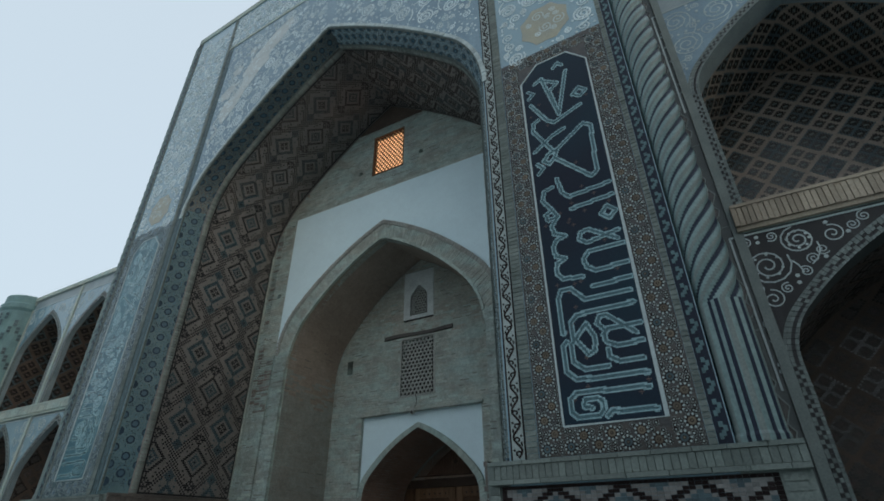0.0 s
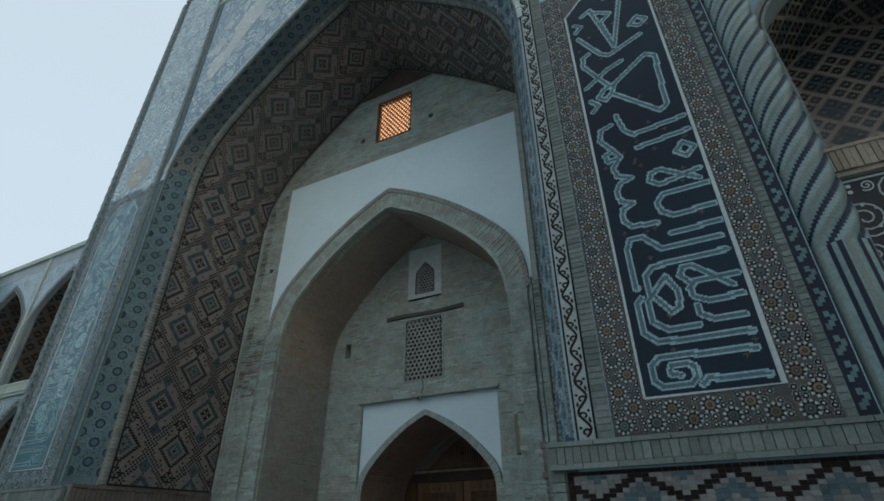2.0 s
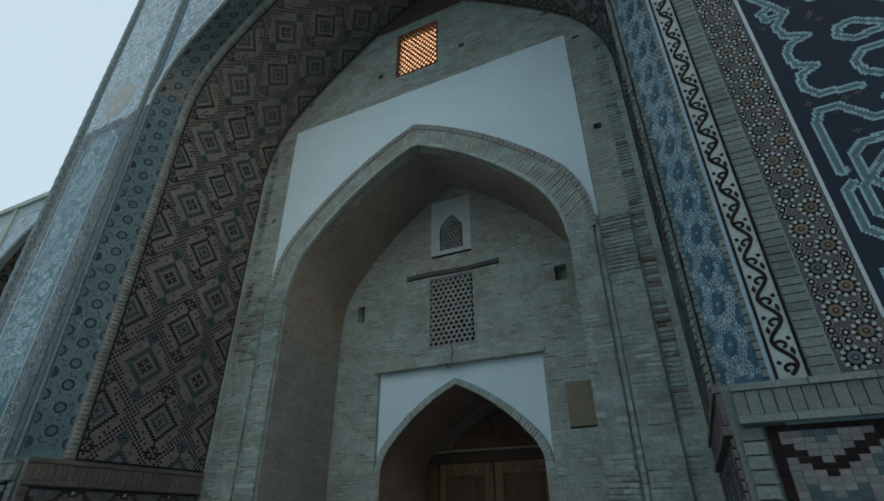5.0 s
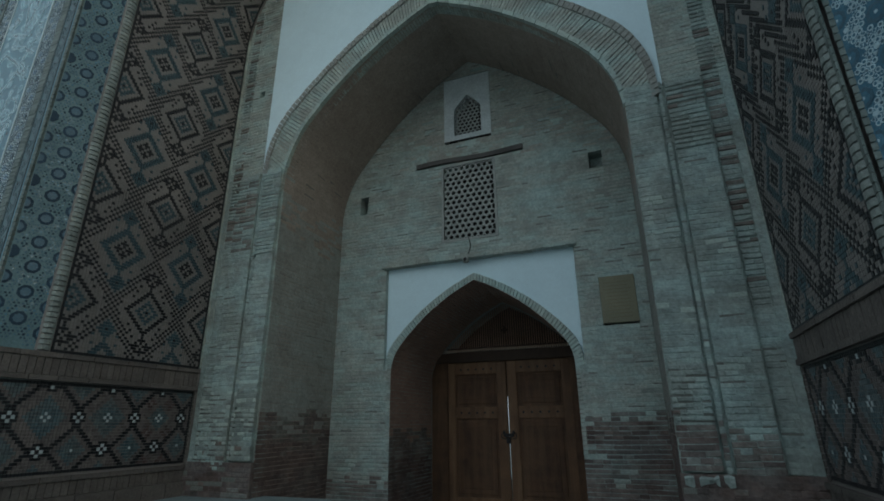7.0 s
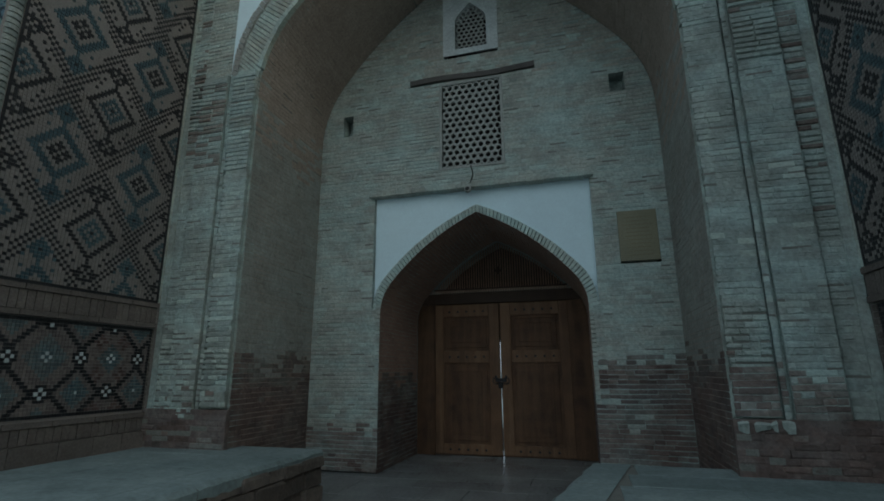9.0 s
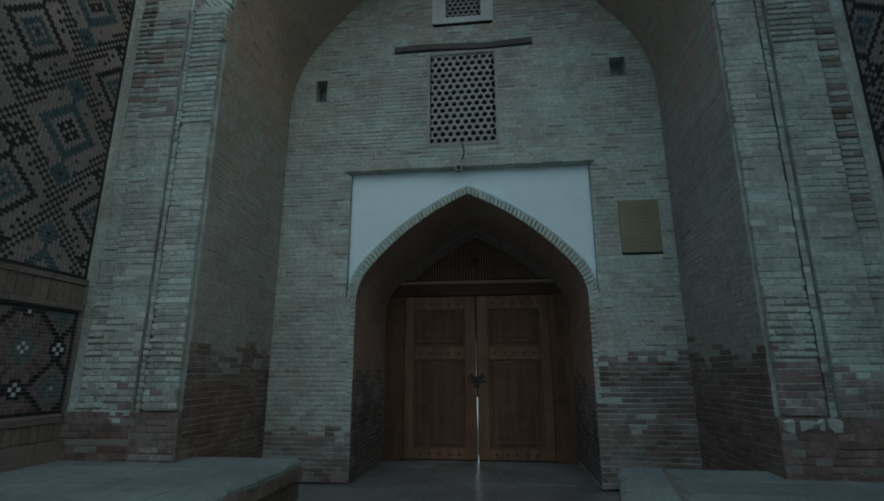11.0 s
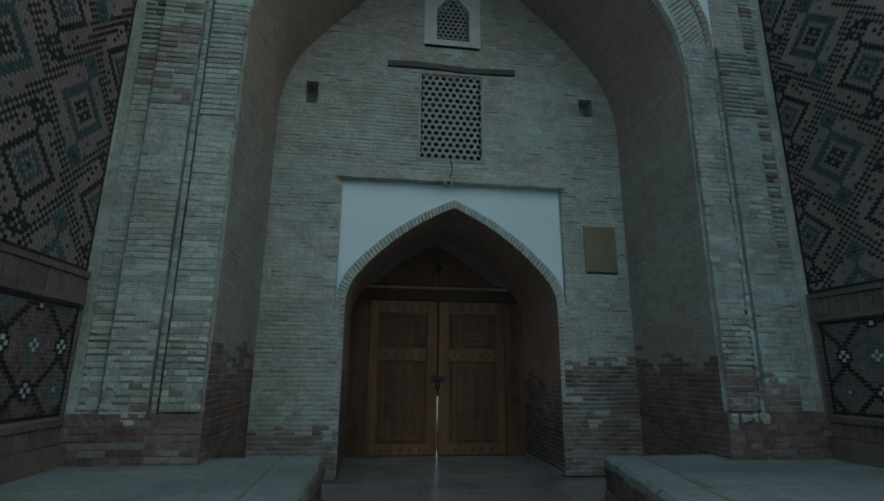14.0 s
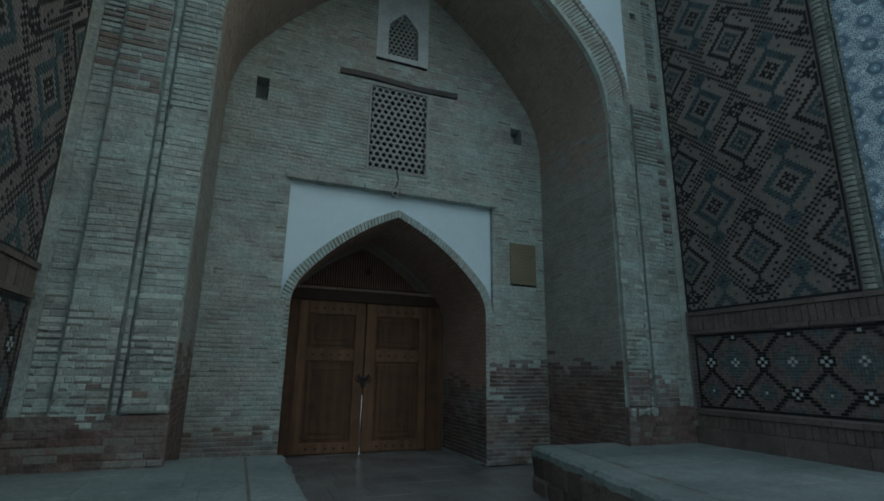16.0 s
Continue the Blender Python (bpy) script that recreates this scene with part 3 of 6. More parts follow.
def door_spans(z):
    w = arch_at(A_NICHE_BACK, z)
    if w < 0.1:
        return []
    sp = [(-w, w)]
    if z < WHITE[2]:
        sp = cut(sp, WHITE[0], WHITE[1]) if z > 2.35 else cut(sp, -1.62, 1.62) if z > 1.0 else cut(sp, -1.56, 1.56)
    for a, b, c, d in HOLES:
        if c < z < d:
            sp = cut(sp, a, b)
    if 4.58 < z < 6.12:
        sp = cut(sp, -0.57, 0.46)
    if 6.16 < z < 6.25:
        sp = cut(sp, -1.09, 1.0)
    if 6.62 < z < 8.06:
        sp = cut(sp, -0.5, 0.42)
    if 2.9 < z < 3.64:
        sp = cut(sp, 2.03, 2.55)
    return sp


def foot_tint(s, u, r):
    """Lower courses are older, reddish brick: high up on the one side of the door, at the very foot on the other."""
    lump = noise.noise((u * 0.9, s * 0.4, 3.0))
    edge = (1.42 + 0.35 * lump if u > 0 else 0.72 + 0.5 * lump) + r.jit(0.13)
    patch = noise.noise((u * 1.4, s * 2.0, 8.0))
    if s < edge and patch + r.jit(0.45) < 0.45 + 0.6 * max(0.0, edge - s):
        return 3 if s < edge - (0.1 if u > 0 else 0.5) and patch < 0.05 + r.jit(0.3) else 1
    if s > 5.4 and abs(u) < 2.7 and (s - 6.6) / 1.6 + 0.9 * noise.noise((u * 0.9, s * 0.7, 6.0)) + r.jit(0.35) > 0:
        return 4
    return 2 if r.random() < 0.08 else 0


BRICKS3 = [BRICK, BRICK_RED, BRICK_PALE, BRICK_OLD, BRICK_BLUSH]
bed(M_door, (0.02, 8.5), door_spans, 0.26, wall_door, MORTAR)
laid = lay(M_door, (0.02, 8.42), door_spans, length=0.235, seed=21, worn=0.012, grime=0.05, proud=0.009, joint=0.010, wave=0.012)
lay_down(laid, M_door, wall_door, BRICKS3, near=lambda s, u: 0.5 < s < 2.3 and abs(u) < 2.7, label="buff brick courses", tint=foot_tint)
# the narrow brick margin of the white field, down both sides of the opening
for side in (-1, 1):
    b = Bag()
    z = 1.0
    r = Rng(7 + side)
    while z < 2.45:
        tile(b, M_door, rect(z, side * 1.56, z + 0.052, side * 1.632 + r.jit(0.004)) if side > 0 else rect(z, side * 1.632 + r.jit(0.004), z + 0.052, side * 1.56), 0.004 + r.jit(0.003), 0.26)
        z += 0.062
    b.done("brickwork", BRICK, wall_door, kind="stuff")
# white field over the door, set back behind its brick edge
pts = [q for q in A_DOOR_OUT if q[1] > 2.3]
b = Bag()
yw = Y_DOOR + 0.085
for (xa, za), (xb, zb) in zip(pts, pts[1:]):
    b.add([Vector((xa, yw, za)), Vector((xb, yw, zb)), Vector((xb, yw, WHITE[2] + 0.1)), Vector((xa, yw, WHITE[2] + 0.1))], [(0, 1, 2, 3)])
for s in (-1, 1):
    xs = sorted((s * 1.6895, s * 1.78))
    b.box(xs[0], yw, 2.3, xs[1], yw + 0.05, WHITE[2] + 0.1)
b.done("plaster_field", PLASTER, wall_door, "smooth white plaster field over the door arch")
# brick ledge over it
b = Bag()
r = Rng(4)
x = -1.76
while x < 1.76:
    w = min(r.uniform(0.2, 0.3), 1.76 - x)
    b.box(x, Y_DOOR - 0.075 - r.uniform(0, 0.02), WHITE[2] - 0.03 - r.uniform(0, 0.012), x + w - 0.008, Y_DOOR + 0.08, WHITE[2] + 0.03)
    x += w
b.done("ledge", BRICK, wall_door, "brick ledge over the white field")


def voussoirs(outer, inner, y, proud, parent, step=0.062, seed=1, zmin=0.0, mats=None, back=0.004):
    """Radial bricks of an arch ring between two arches."""
    total, at = along(outer)
    n = len(outer)
    r = Rng(seed)
    bag = Bag()
    s = 0.0

    def pt(k, u):
        i = max(0, min(int(k), n - 2))
        q = k - i
        xo, zo = (outer[i][c] + (outer[i + 1][c] - outer[i][c]) * q for c in (0, 1))
        xi, zi = (inner[i][c] + (inner[i + 1][c] - inner[i][c]) * q for c in (0, 1))
        return xo + (xi - xo) * u, zo + (zi - zo) * u
    while s + step < total:
        ka, kb = at(s + 0.004)[4], at(s + step - 0.007)[4]
        if at(s)[1] >= zmin:
            yy = y - proud - r.jit(0.006)
            e = r.uniform(0, 0.02)
            q = [pt(ka, e), pt(kb, e), pt(kb, 1.0), pt(ka, 1.0)]
            bag.add([Vector((x, yy, z)) for x, z in q] + [Vector((x, y + back, z)) for x, z in q], [(0, 1, 2, 3), (0, 4, 5, 1), (1, 5, 6, 2), (2, 6, 7, 3), (3, 7, 4, 0)])
        s += step
    return bag.done("arch_ring", mats or BRICK, parent, "ring of radial arch bricks", "stuff")


voussoirs(A_DOOR_OUT, A_DOOR, Y_DOOR, 0.004, wall_door, seed=3, zmin=2.3, mats=BRICK_PALE, back=0.28)
# brick lining of the passage to the door
total, M_pass = vault(A_DOOR, Y_DOOR + 0.005)
laid = lay(M_pass, (0.0, total), lambda s: [(0.0, 1.82)], proud=0.004, joint=0.007, seed=31)
lay_down(laid, M_pass, wall_door, [BRICK_DARK, BRICK_OLD, BRICK_RED], tint=lambda s, u, r: (1 if min(s, total - s) < 0.8 + r.jit(0.25) else 2) if min(s, total - s) < 1.25 + 0.3 * noise.noise((u * 2, s, 6.0)) + r.jit(0.15) else 0, label="passage brickwork")
# ---- wooden double door ----
doors = new("wooden_double_door")
structure(doors, "old brown wooden double door standing slightly ajar", "door")
doors.location = (0, Y_LEAF, 0)


def bevel_box(bag, x0, y0, z0, x1, y1, z1, e=0.008):
    """A board with eased front edges."""
    v = [(x0, y1, z0), (x1, y1, z0), (x1, y1, z1), (x0, y1, z1), (x0, y0 + e, z0), (x1, y0 + e, z0), (x1, y0 + e, z1), (x0, y0 + e, z1),
         (x0 + e, y0, z0 + e), (x1 - e, y0, z0 + e), (x1 - e, y0, z1 - e), (x0 + e, y0, z1 - e)]
    f = [(8, 9, 10, 11)]
    for a in (0, 4):
        f += [(a + k, a + (k + 1) % 4, a + 4 + (k + 1) % 4, a + 4 + k) for k in range(4)]
    bag.add([Vector(p) for p in v], f)


def board(name, parent, x0, y0, z0, x1, y1, z1, mat=None, e=0.008, label=""):
    b = Bag()
    bevel_box(b, x0, y0, z0, x1, y1, z1, e)
    return b.done(name, mat or WOOD, parent, label)


for side in (-1, 1):
    xs = lambda a, c: sorted((side * a, side * c))
    gap = 0.010
    leaf = board("leaf", doors, *[xs(gap, 1.22)[0], 0.035, -0.03, xs(gap, 1.22)[1], 0.06, 2.66], WOOD_PANEL)
    for a, c in ((gap, 0.2), (1.06, 1.22)):
        board("stile", leaf, xs(a, c)[0], 0.0, 0.02, xs(a, c)[1], 0.05, 2.66, WOOD_STILE)
    for za, zb in ((0.02, 0.19), (1.58, 1.80), (2.42, 2.66)):
        board("rail", leaf, xs(0.2, 1.06)[0], 0.002, za, xs(0.2, 1.06)[1], 0.05, zb, WOOD_STILE)
    for za, zb in ((0.24, 1.53), (1.85, 2.37)):
        board("carved_panel", leaf, xs(0.25, 1.01)[0], 0.02, za, xs(0.25, 1.01)[1], 0.05, zb, WOOD_PANEL, 0.012)
        board("carved_panel", leaf, xs(0.34, 0.92)[0], 0.012, za + 0.09, xs(0.34, 0.92)[1], 0.04, zb - 0.09, WOOD_PANEL, 0.012)
    board("door_post", doors, xs(1.22, 1.58)[0], -0.03, 0.0, xs(1.22, 1.58)[1], 0.12, 2.66, WOOD_PANEL)
    b = Bag()
    for za in (0.1, 1.69, 2.52):
        for k in range(5):
            cx = side * (0.3 + 0.16 * k)
            tile(b, flat((0, 0.002, 0), (0, 0, 1), (1, 0, 0), (0, -1, 0)), disc(za, cx, 0.021, 8), 0.010)
    b.done("nail_heads", IRON, leaf, "iron nail heads")
    # ring handle and hasp
    b = Bag()
    N, K = 16, 6
    v = []
    for i in range(N):
        a = 2 * math.pi * i / N
        for k in range(K):
            t = 2 * math.pi * k / K
            v.append(Vector((side * 0.09 + (0.055 + 0.008 * math.cos(t)) * math.cos(a), -0.02 + 0.008 * math.sin(t), 1.27 + (0.055 + 0.008 * math.cos(t)) * math.sin(a))))
    b.add(v, [(i * K + k, ((i + 1) % N) * K + k, ((i + 1) % N) * K + (k + 1) % K, i * K + (k + 1) % K) for i in range(N) for k in range(K)])
    b.box(side * 0.09 - 0.02, -0.02, 1.3, side * 0.09 + 0.02, 0.004, 1.36)
    b.done("ring_handle", IRON, leaf, "dark iron ring handle")
b = Bag()
bevel_box(b, -0.1, -0.03, 1.25, 0.1, -0.002, 1.31, 0.006)
bevel_box(b, -0.045, -0.05, 1.14, 0.035, -0.012, 1.24, 0.008)
b.done("padlock", IRON, doors, "dark iron hasp and padlock")
board("lintel", doors, -1.58, -0.05, 2.66, 1.58, 0.14, 2.86, WOOD_DARK)
# spindle screen over the lintel
scr = Bag()
scr_frame = Bag()
k = -1.38
while k < 1.39:
    top = 0.0
    for q in range(60):
        z = 2.9 + q * 0.016
        if arch_at(A_DOOR, z) > abs(k) + 0.02:
            top = z
    if top > 2.95:
        scr.add([Vector((k + 0.011 * math.cos(t * 1.0472), 0.03 + 0.011 * math.sin(t * 1.0472), z)) for z in (2.9, top) for t in range(6)],
                [(t, (t + 1) % 6, 6 + (t + 1) % 6, 6 + t) for t in range(6)])
    k += 0.046
screen = scr.done("spindle_screen", LATTICE_WOOD, doors, "screen of thin turned spindles over the lintel")
for z in (2.93,):
    w = arch_at(A_DOOR, z) - 0.02
    board("screen_rail", doors, -w, 0.018, z, w, 0.045, z + 0.03, WOOD_DARK, 0.004)
b = Bag()
b.box(-0.07, 0.01, 3.24, 0.07, 0.05, 3.30)
b.box(-0.03, 0.008, 3.2, 0.03, 0.052, 3.34)
b.done("screen_block", WOOD_DARK, doors)
# Pale beads stand for light shining through gaps above the lintel.
b = Bag()
x = -1.40
while x < 1.41:
    for z0, z1, w0, w1 in ((2.868, 2.885, 0.008, 0.015), (2.885, 2.905, 0.015, 0.015), (2.905, 2.926, 0.015, 0.007)):
        b.add([Vector((x + w * math.cos(t * 1.0472), 0.0 + w * math.sin(t * 1.0472), z)) for z, w in ((z0, w0), (z1, w1)) for t in range(6)], [(t, (t + 1) % 6, 6 + (t + 1) % 6, 6 + t) for t in range(6)])
    x += 0.046
b.done("bead_row", GAP_LIGHT, doors, "row of small pale turned beads", "stuff")


# Unseen board added to block the gap's light above the lock.
board("door_stop", doors, -0.0105, 0.10, 0.98, 0.09, 0.125, 2.66, WOOD_DARK, 0.004)

# unseen dark box added behind the door to block light, open at its far end
b = Bag()
b.box(-2.2, 2.3, -0.02, -1.9, 8.0, 4.4)
b.box(1.9, 2.3, -0.02, 2.2, 8.0, 4.4)
b.box(-2.2, 2.3, 4.1, 2.2, 8.0, 4.4)
b.box(-2.2, 7.7, 2.3, 2.2, 8.0, 4.1)
structure(b.done("wall_vestibule", RECESS_SHADE), "smoke-blackened vestibule behind the door", "wall")


# ---- windows and fittings of the door wall ----
def lattice(name, x0, z0, x1, z1, pitch, hole, y, thick, mat, parent, arched=None, n=6):
    """A pierced screen: hexagonal holes in offset rows through a thin slab."""
    b = Bag()
    rows = int((z1 - z0) / (pitch * 0.866))
    cols = int((x1 - x0) / pitch) + 1
    for j in range(rows):
        for i in range(cols):
            cx = x0 + pitch * (i + (0.5 if j % 2 else 0.0)) + pitch * 0.25
            cz = z0 + pitch * 0.866 * (j + 0.5)
            if cx > x1 - pitch * 0.2:
                continue
            if arched and abs(cx - (x0 + x1) / 2) > arched(cz):
                continue
            cell, ring = [], []
            for q in range(6):
                a = math.pi / 6 + q * math.pi / 3
                cell.append((cx + pitch * 0.5774 * math.cos(a), cz + pitch * 0.5774 * math.sin(a)))
                ring.append((cx + hole * math.cos(a), cz + hole * math.sin(a)))
            v = [Vector((min(max(x, x0), x1), y, min(max(z, z0), z1))) for x, z in cell] + [Vector((x, y, z)) for x, z in ring] + [Vector((x, y + thick, z)) for x, z in ring]
            b.add(v, [(q, (q + 1) % 6, 6 + (q + 1) % 6, 6 + q) for q in range(6)] + [(6 + q, 6 + (q + 1) % 6, 12 + (q + 1) % 6, 12 + q) for q in range(6)])
    return b.done(name, mat, parent)


def frame_box(name, x0, z0, x1, z1, w, y0, y1, mat, parent, label=""):
    b = Bag()
    for q in ((x0, z0, x0 + w, z1), (x1 - w, z0, x1, z1), (x0 + w, z0, x1 - w, z0 + w), (x0 + w, z1 - w, x1 - w, z1)):
        bevel_box(b, q[0], y0, q[1], q[2], y1, q[3], 0.005)
    return b.done(name, mat, parent, label)


win = structure(new("window_1"), "square pierced lattice window with hexagonal holes", "window")
# Dark sheet stands for the unlit space behind the lattice.
part("dark_back", [(-0.57, Y_DOOR + 0.24, 4.58), (0.46, Y_DOOR + 0.24, 4.58), (0.46, Y_DOOR + 0.24, 6.12), (-0.57, Y_DOOR + 0.24, 6.12)], [(0, 1, 2, 3)], RECESS_SHADE, win)
frame_box("window_frame", -0.585, 4.57, 0.475, 6.13, 0.045, Y_DOOR - 0.02, Y_DOOR + 0.05, PLASTER_GREY, win)
lattice("lattice", -0.545, 4.615, 0.435, 6.085, 0.112, 0.043, Y_DOOR - 0.005, 0.035, PLASTER_GREY, win)

win2 = structure(new("window_2"), "small arched window with a white plaster surround and dark lattice", "window")
A_WIN = [(x - 0.03, z) for x, z in arch(0.27, 7.28, 7.62, 0.14, 6.74, 4)]
b = Bag()
for (xa, za), (xb, zb) in zip(A_WIN, A_WIN[1:]):
    if abs(xa - xb) > 1e-6:
        b.add([Vector((xa, Y_DOOR - 0.02, za)), Vector((xb, Y_DOOR - 0.02, zb)), Vector((xb, Y_DOOR - 0.02, 8.05)), Vector((xa, Y_DOOR - 0.02, 8.05))], [(0, 1, 2, 3)])
    b.add([Vector((xa, Y_DOOR - 0.02, za)), Vector((xb, Y_DOOR - 0.02, zb)), Vector((xb, Y_DOOR + 0.2, zb)), Vector((xa, Y_DOOR + 0.2, za))], [(3, 2, 1, 0)])
for x0, x1, z0, z1 in ((-0.51, -0.3, 6.64, 8.05), (0.24, 0.43, 6.64, 8.05), (-0.3, 0.24, 6.64, 6.74)):
    b.box(x0, Y_DOOR - 0.02, z0, x1, Y_DOOR, z1)
b.done("window_frame", PLASTER_WORN, win2, "white plaster surround")
# Shade behind the arched lattice, put in as a near-black sheet.
part("dark_back", [(-0.5, Y_DOOR + 0.24, 6.62), (0.42, Y_DOOR + 0.24, 6.62), (0.42, Y_DOOR + 0.24, 8.06), (-0.5, Y_DOOR + 0.24, 8.06)], [(0, 1, 2, 3)], RECESS_SHADE, win2)
lattice("lattice", -0.3, 6.74, 0.24, 7.62, 0.085, 0.034, Y_DOOR + 0.02, 0.02, PLASTER_GREY, win2, arched=lambda z: arch_at([(x + 0.03, zz) for x, zz in A_WIN], z) + 0.01)

beam = tagged(new("wooden_beam"), "weathered grey timber beam set in the brick wall", "beam")
b = Bag()
for k in range(8):
    xa, xb = -1.09 + 2.09 * k / 8, -1.09 + 2.09 * (k + 1) / 8
    dz = 0.02 * math.sin(k * 0.9)
    dz2 = 0.02 * math.sin((k + 1) * 0.9)
    b.add([Vector(p) for p in ((xa, Y_DOOR - 0.05, 6.16 + dz), (xb, Y_DOOR - 0.05, 6.16 + dz2), (xb, Y_DOOR - 0.05, 6.25 + dz2), (xa, Y_DOOR - 0.05, 6.25 + dz),
                               (xa, Y_DOOR, 6.16 + dz), (xb, Y_DOOR, 6.16 + dz2), (xb, Y_DOOR, 6.25 + dz2), (xa, Y_DOOR, 6.25 + dz))], [(0, 1, 2, 3), (0, 4, 5, 1), (3, 2, 6, 7), (0, 3, 7, 4), (1, 5, 6, 2)])
b.done("timber", WOOD_GREY, beam)

plaque = tagged(new("wall_plaque"), "dull brass notice plaque with worn lines of writing", "plaque")
board("plate", plaque, 2.03, Y_DOOR - 0.022, 2.9, 2.55, Y_DOOR, 3.63, BRASS, 0.006)
for k in range(11):
    r = Rng(k)
    w = 0.2 * r.uniform(0.7, 1.0)
    board("text_line", plaque, 2.29 - w, Y_DOOR - 0.024, 3.52 - k * 0.054, 2.29 + w, Y_DOOR - 0.021, 3.533 - k * 0.054, BRASS_DARK, 0.001)

cctv = tagged(new("security_camera"), "small pale turret camera with a dark lens on a bracket", "camera")


def turned(cx, cy, cz, prof, n=14):
    """A body turned about a level axis: prof gives the radius and how far in front of (cx, cy, cz) it is."""
    v = [Vector((cx + r * math.cos(2 * math.pi * k / n), cy - d, cz + r * math.sin(2 * math.pi * k / n))) for r, d in prof for k in range(n)]
    f = [(j * n + k, (j + 1) * n + k, (j + 1) * n + (k + 1) % n, j * n + (k + 1) % n) for j in range(len(prof) - 1) for k in range(n)]
    return v, f + [tuple(range((len(prof) - 1) * n, len(prof) * n))]


v, f = turned(-0.11, Y_DOOR - 0.09, 4.175, ((0.03, -0.055), (0.052, -0.03), (0.058, 0.0), (0.055, 0.03), (0.048, 0.045)))
part("housing", v, f, PLASTER_GREY, cctv, "pale round housing")
v, f = turned(-0.11, Y_DOOR - 0.09, 4.172, ((0.034, 0.044), (0.034, 0.049), (0.026, 0.056), (0.012, 0.059)))
part("lens", v, f, IRON, cctv, "dark glass lens")
b = Bag()
bevel_box(b, -0.13, Y_DOOR - 0.1, 4.225, -0.09, Y_DOOR - 0.02, 4.25, 0.005)
bevel_box(b, -0.16, Y_DOOR - 0.03, 4.21, -0.06, Y_DOOR, 4.3, 0.006)
b.done("bracket", PLASTER_GREY, cctv)
cable = bpy.data.curves.new("cable", "CURVE")
cable.dimensions, cable.bevel_depth = "3D", 0.008
sp = cable.splines.new("BEZIER")
sp.bezier_points.add(2)
for p, q in zip(sp.bezier_points, ((-0.1, Y_DOOR - 0.03, 4.26), (-0.04, Y_DOOR - 0.03, 4.44), (-0.07, Y_DOOR - 0.03, 4.6))):
    p.co = q
    p.handle_left_type = p.handle_right_type = "AUTO"
cable.materials.append(IRON)
cab = new("cable", cable)
cab.parent = cctv

# ---- niche and back wall of the portal ----
v, f = arch_wall(-4.6, 4.6, 14.0, A_NICHE, Y_BACK + 0.2, Y_DOOR - 0.002, A_NICHE_BACK)
wall_back = structure(part("wall_back", v, f, BRICK_ROSE), "buff brick back wall of the portal with a deep arched niche", "wall")
total_n, M_n01 = splayed(A_NICHE, Y_BACK, A_NICHE_BACK, Y_DOOR)


def M_niche(s, u):
    """The niche's inside: s along the arch from the left foot, u into the depth."""
    p, nn = M_n01(s, u / (Y_DOOR - Y_BACK))
    x, z = p.x, p.z - 4.5
    return p, nn if nn.x * x + nn.z * max(z, 0.0) < 0 else -nn


def niche_tint(s, u, r):
    """Rosy brick in the vault, old dark brick at the foot, grey smeared brick between."""
    h = min(s, total_n - s)
    worn = 0.5 * noise.noise((u * 1.5, s, 2.0))
    if h < (1.3 if s < total_n / 2 else 1.5) + worn + r.jit(0.18):
        return 1
    if h < 1.62 + worn + r.jit(0.2):
        return 2
    return 3 if h + 0.6 * noise.noise((u * 0.9, s * 0.5, 9.0)) + r.jit(0.5) > 4.9 else 0


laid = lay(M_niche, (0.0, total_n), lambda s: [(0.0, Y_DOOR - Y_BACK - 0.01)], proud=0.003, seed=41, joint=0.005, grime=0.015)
lay_down(laid, M_niche, wall_back, [BRICK_SMEARED, BRICK_OLD, BRICK_RED, BRICK_ROSE], tint=niche_tint, label="niche brickwork")
voussoirs(A_NICHE_OUT, A_NICHE, Y_BACK, 0.06, wall_back, seed=5, zmin=5.5, back=0.22)
voussoirs(arch(3.14, 5.63, 8.70, 1.77, 0.0, 10, 0.052), arch(3.05, 5.58, 8.58, 1.73, 0.0, 10, 0.052), Y_BACK, 0.085, wall_back, step=0.09, seed=6, zmin=5.5, mats=BRICK_SMEARED)
# thin plastered arris along the ring's inner edge
voussoirs(arch(2.765, 5.27, 8.235, 1.97, 0.0, 10, 0.055), arch(2.708, 5.24, 8.165, 1.94, 0.0, 10, 0.055), Y_BACK, 0.078, wall_back, step=0.21, seed=9, zmin=5.5, mats=BRICK_PALE)
M_back = flat((0, Y_BACK, 0), (0, 0, 1), (1, 0, 0), (0, -1, 0))
TOPWIN = (-0.52, 0.48, 10.42, 11.78)


POCKS = ((-3.46, 7.34), (-2.92, 10.55), (-0.95, 10.63), (1.08, 10.61), (2.88, 10.59), (-3.38, 9.6), (3.46, 7.34), (3.4, 9.6))


def upper_spans(z):
    w = arch_at(A_IWAN, z)
    if w < 0.1:
        return []
    sp = cut([(-w, w)], -3.2, 3.2) if z < 9.75 else [(-w, w)]
    if TOPWIN[2] - 0.03 < z < TOPWIN[3] + 0.03:
        sp = cut(sp, TOPWIN[0] - 0.03, TOPWIN[1] + 0.03)
    for hx, hz in POCKS:
        if abs(z - hz) < 0.055:
            sp = cut(sp, hx - 0.06, hx + 0.06)
    return sp


bed(M_back, (5.6, 13.0), upper_spans, 0.21, wall_back, MORTAR)
b = Bag()
for s in (-1, 1):
    xs = sorted((s * 2.72, s * 4.2))
    b.box(xs[0], Y_BACK, -0.02, xs[1], Y_BACK + 0.21, 5.6)
b.done("pier_body", MORTAR, wall_back)
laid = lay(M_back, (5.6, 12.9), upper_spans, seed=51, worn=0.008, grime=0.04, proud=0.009)
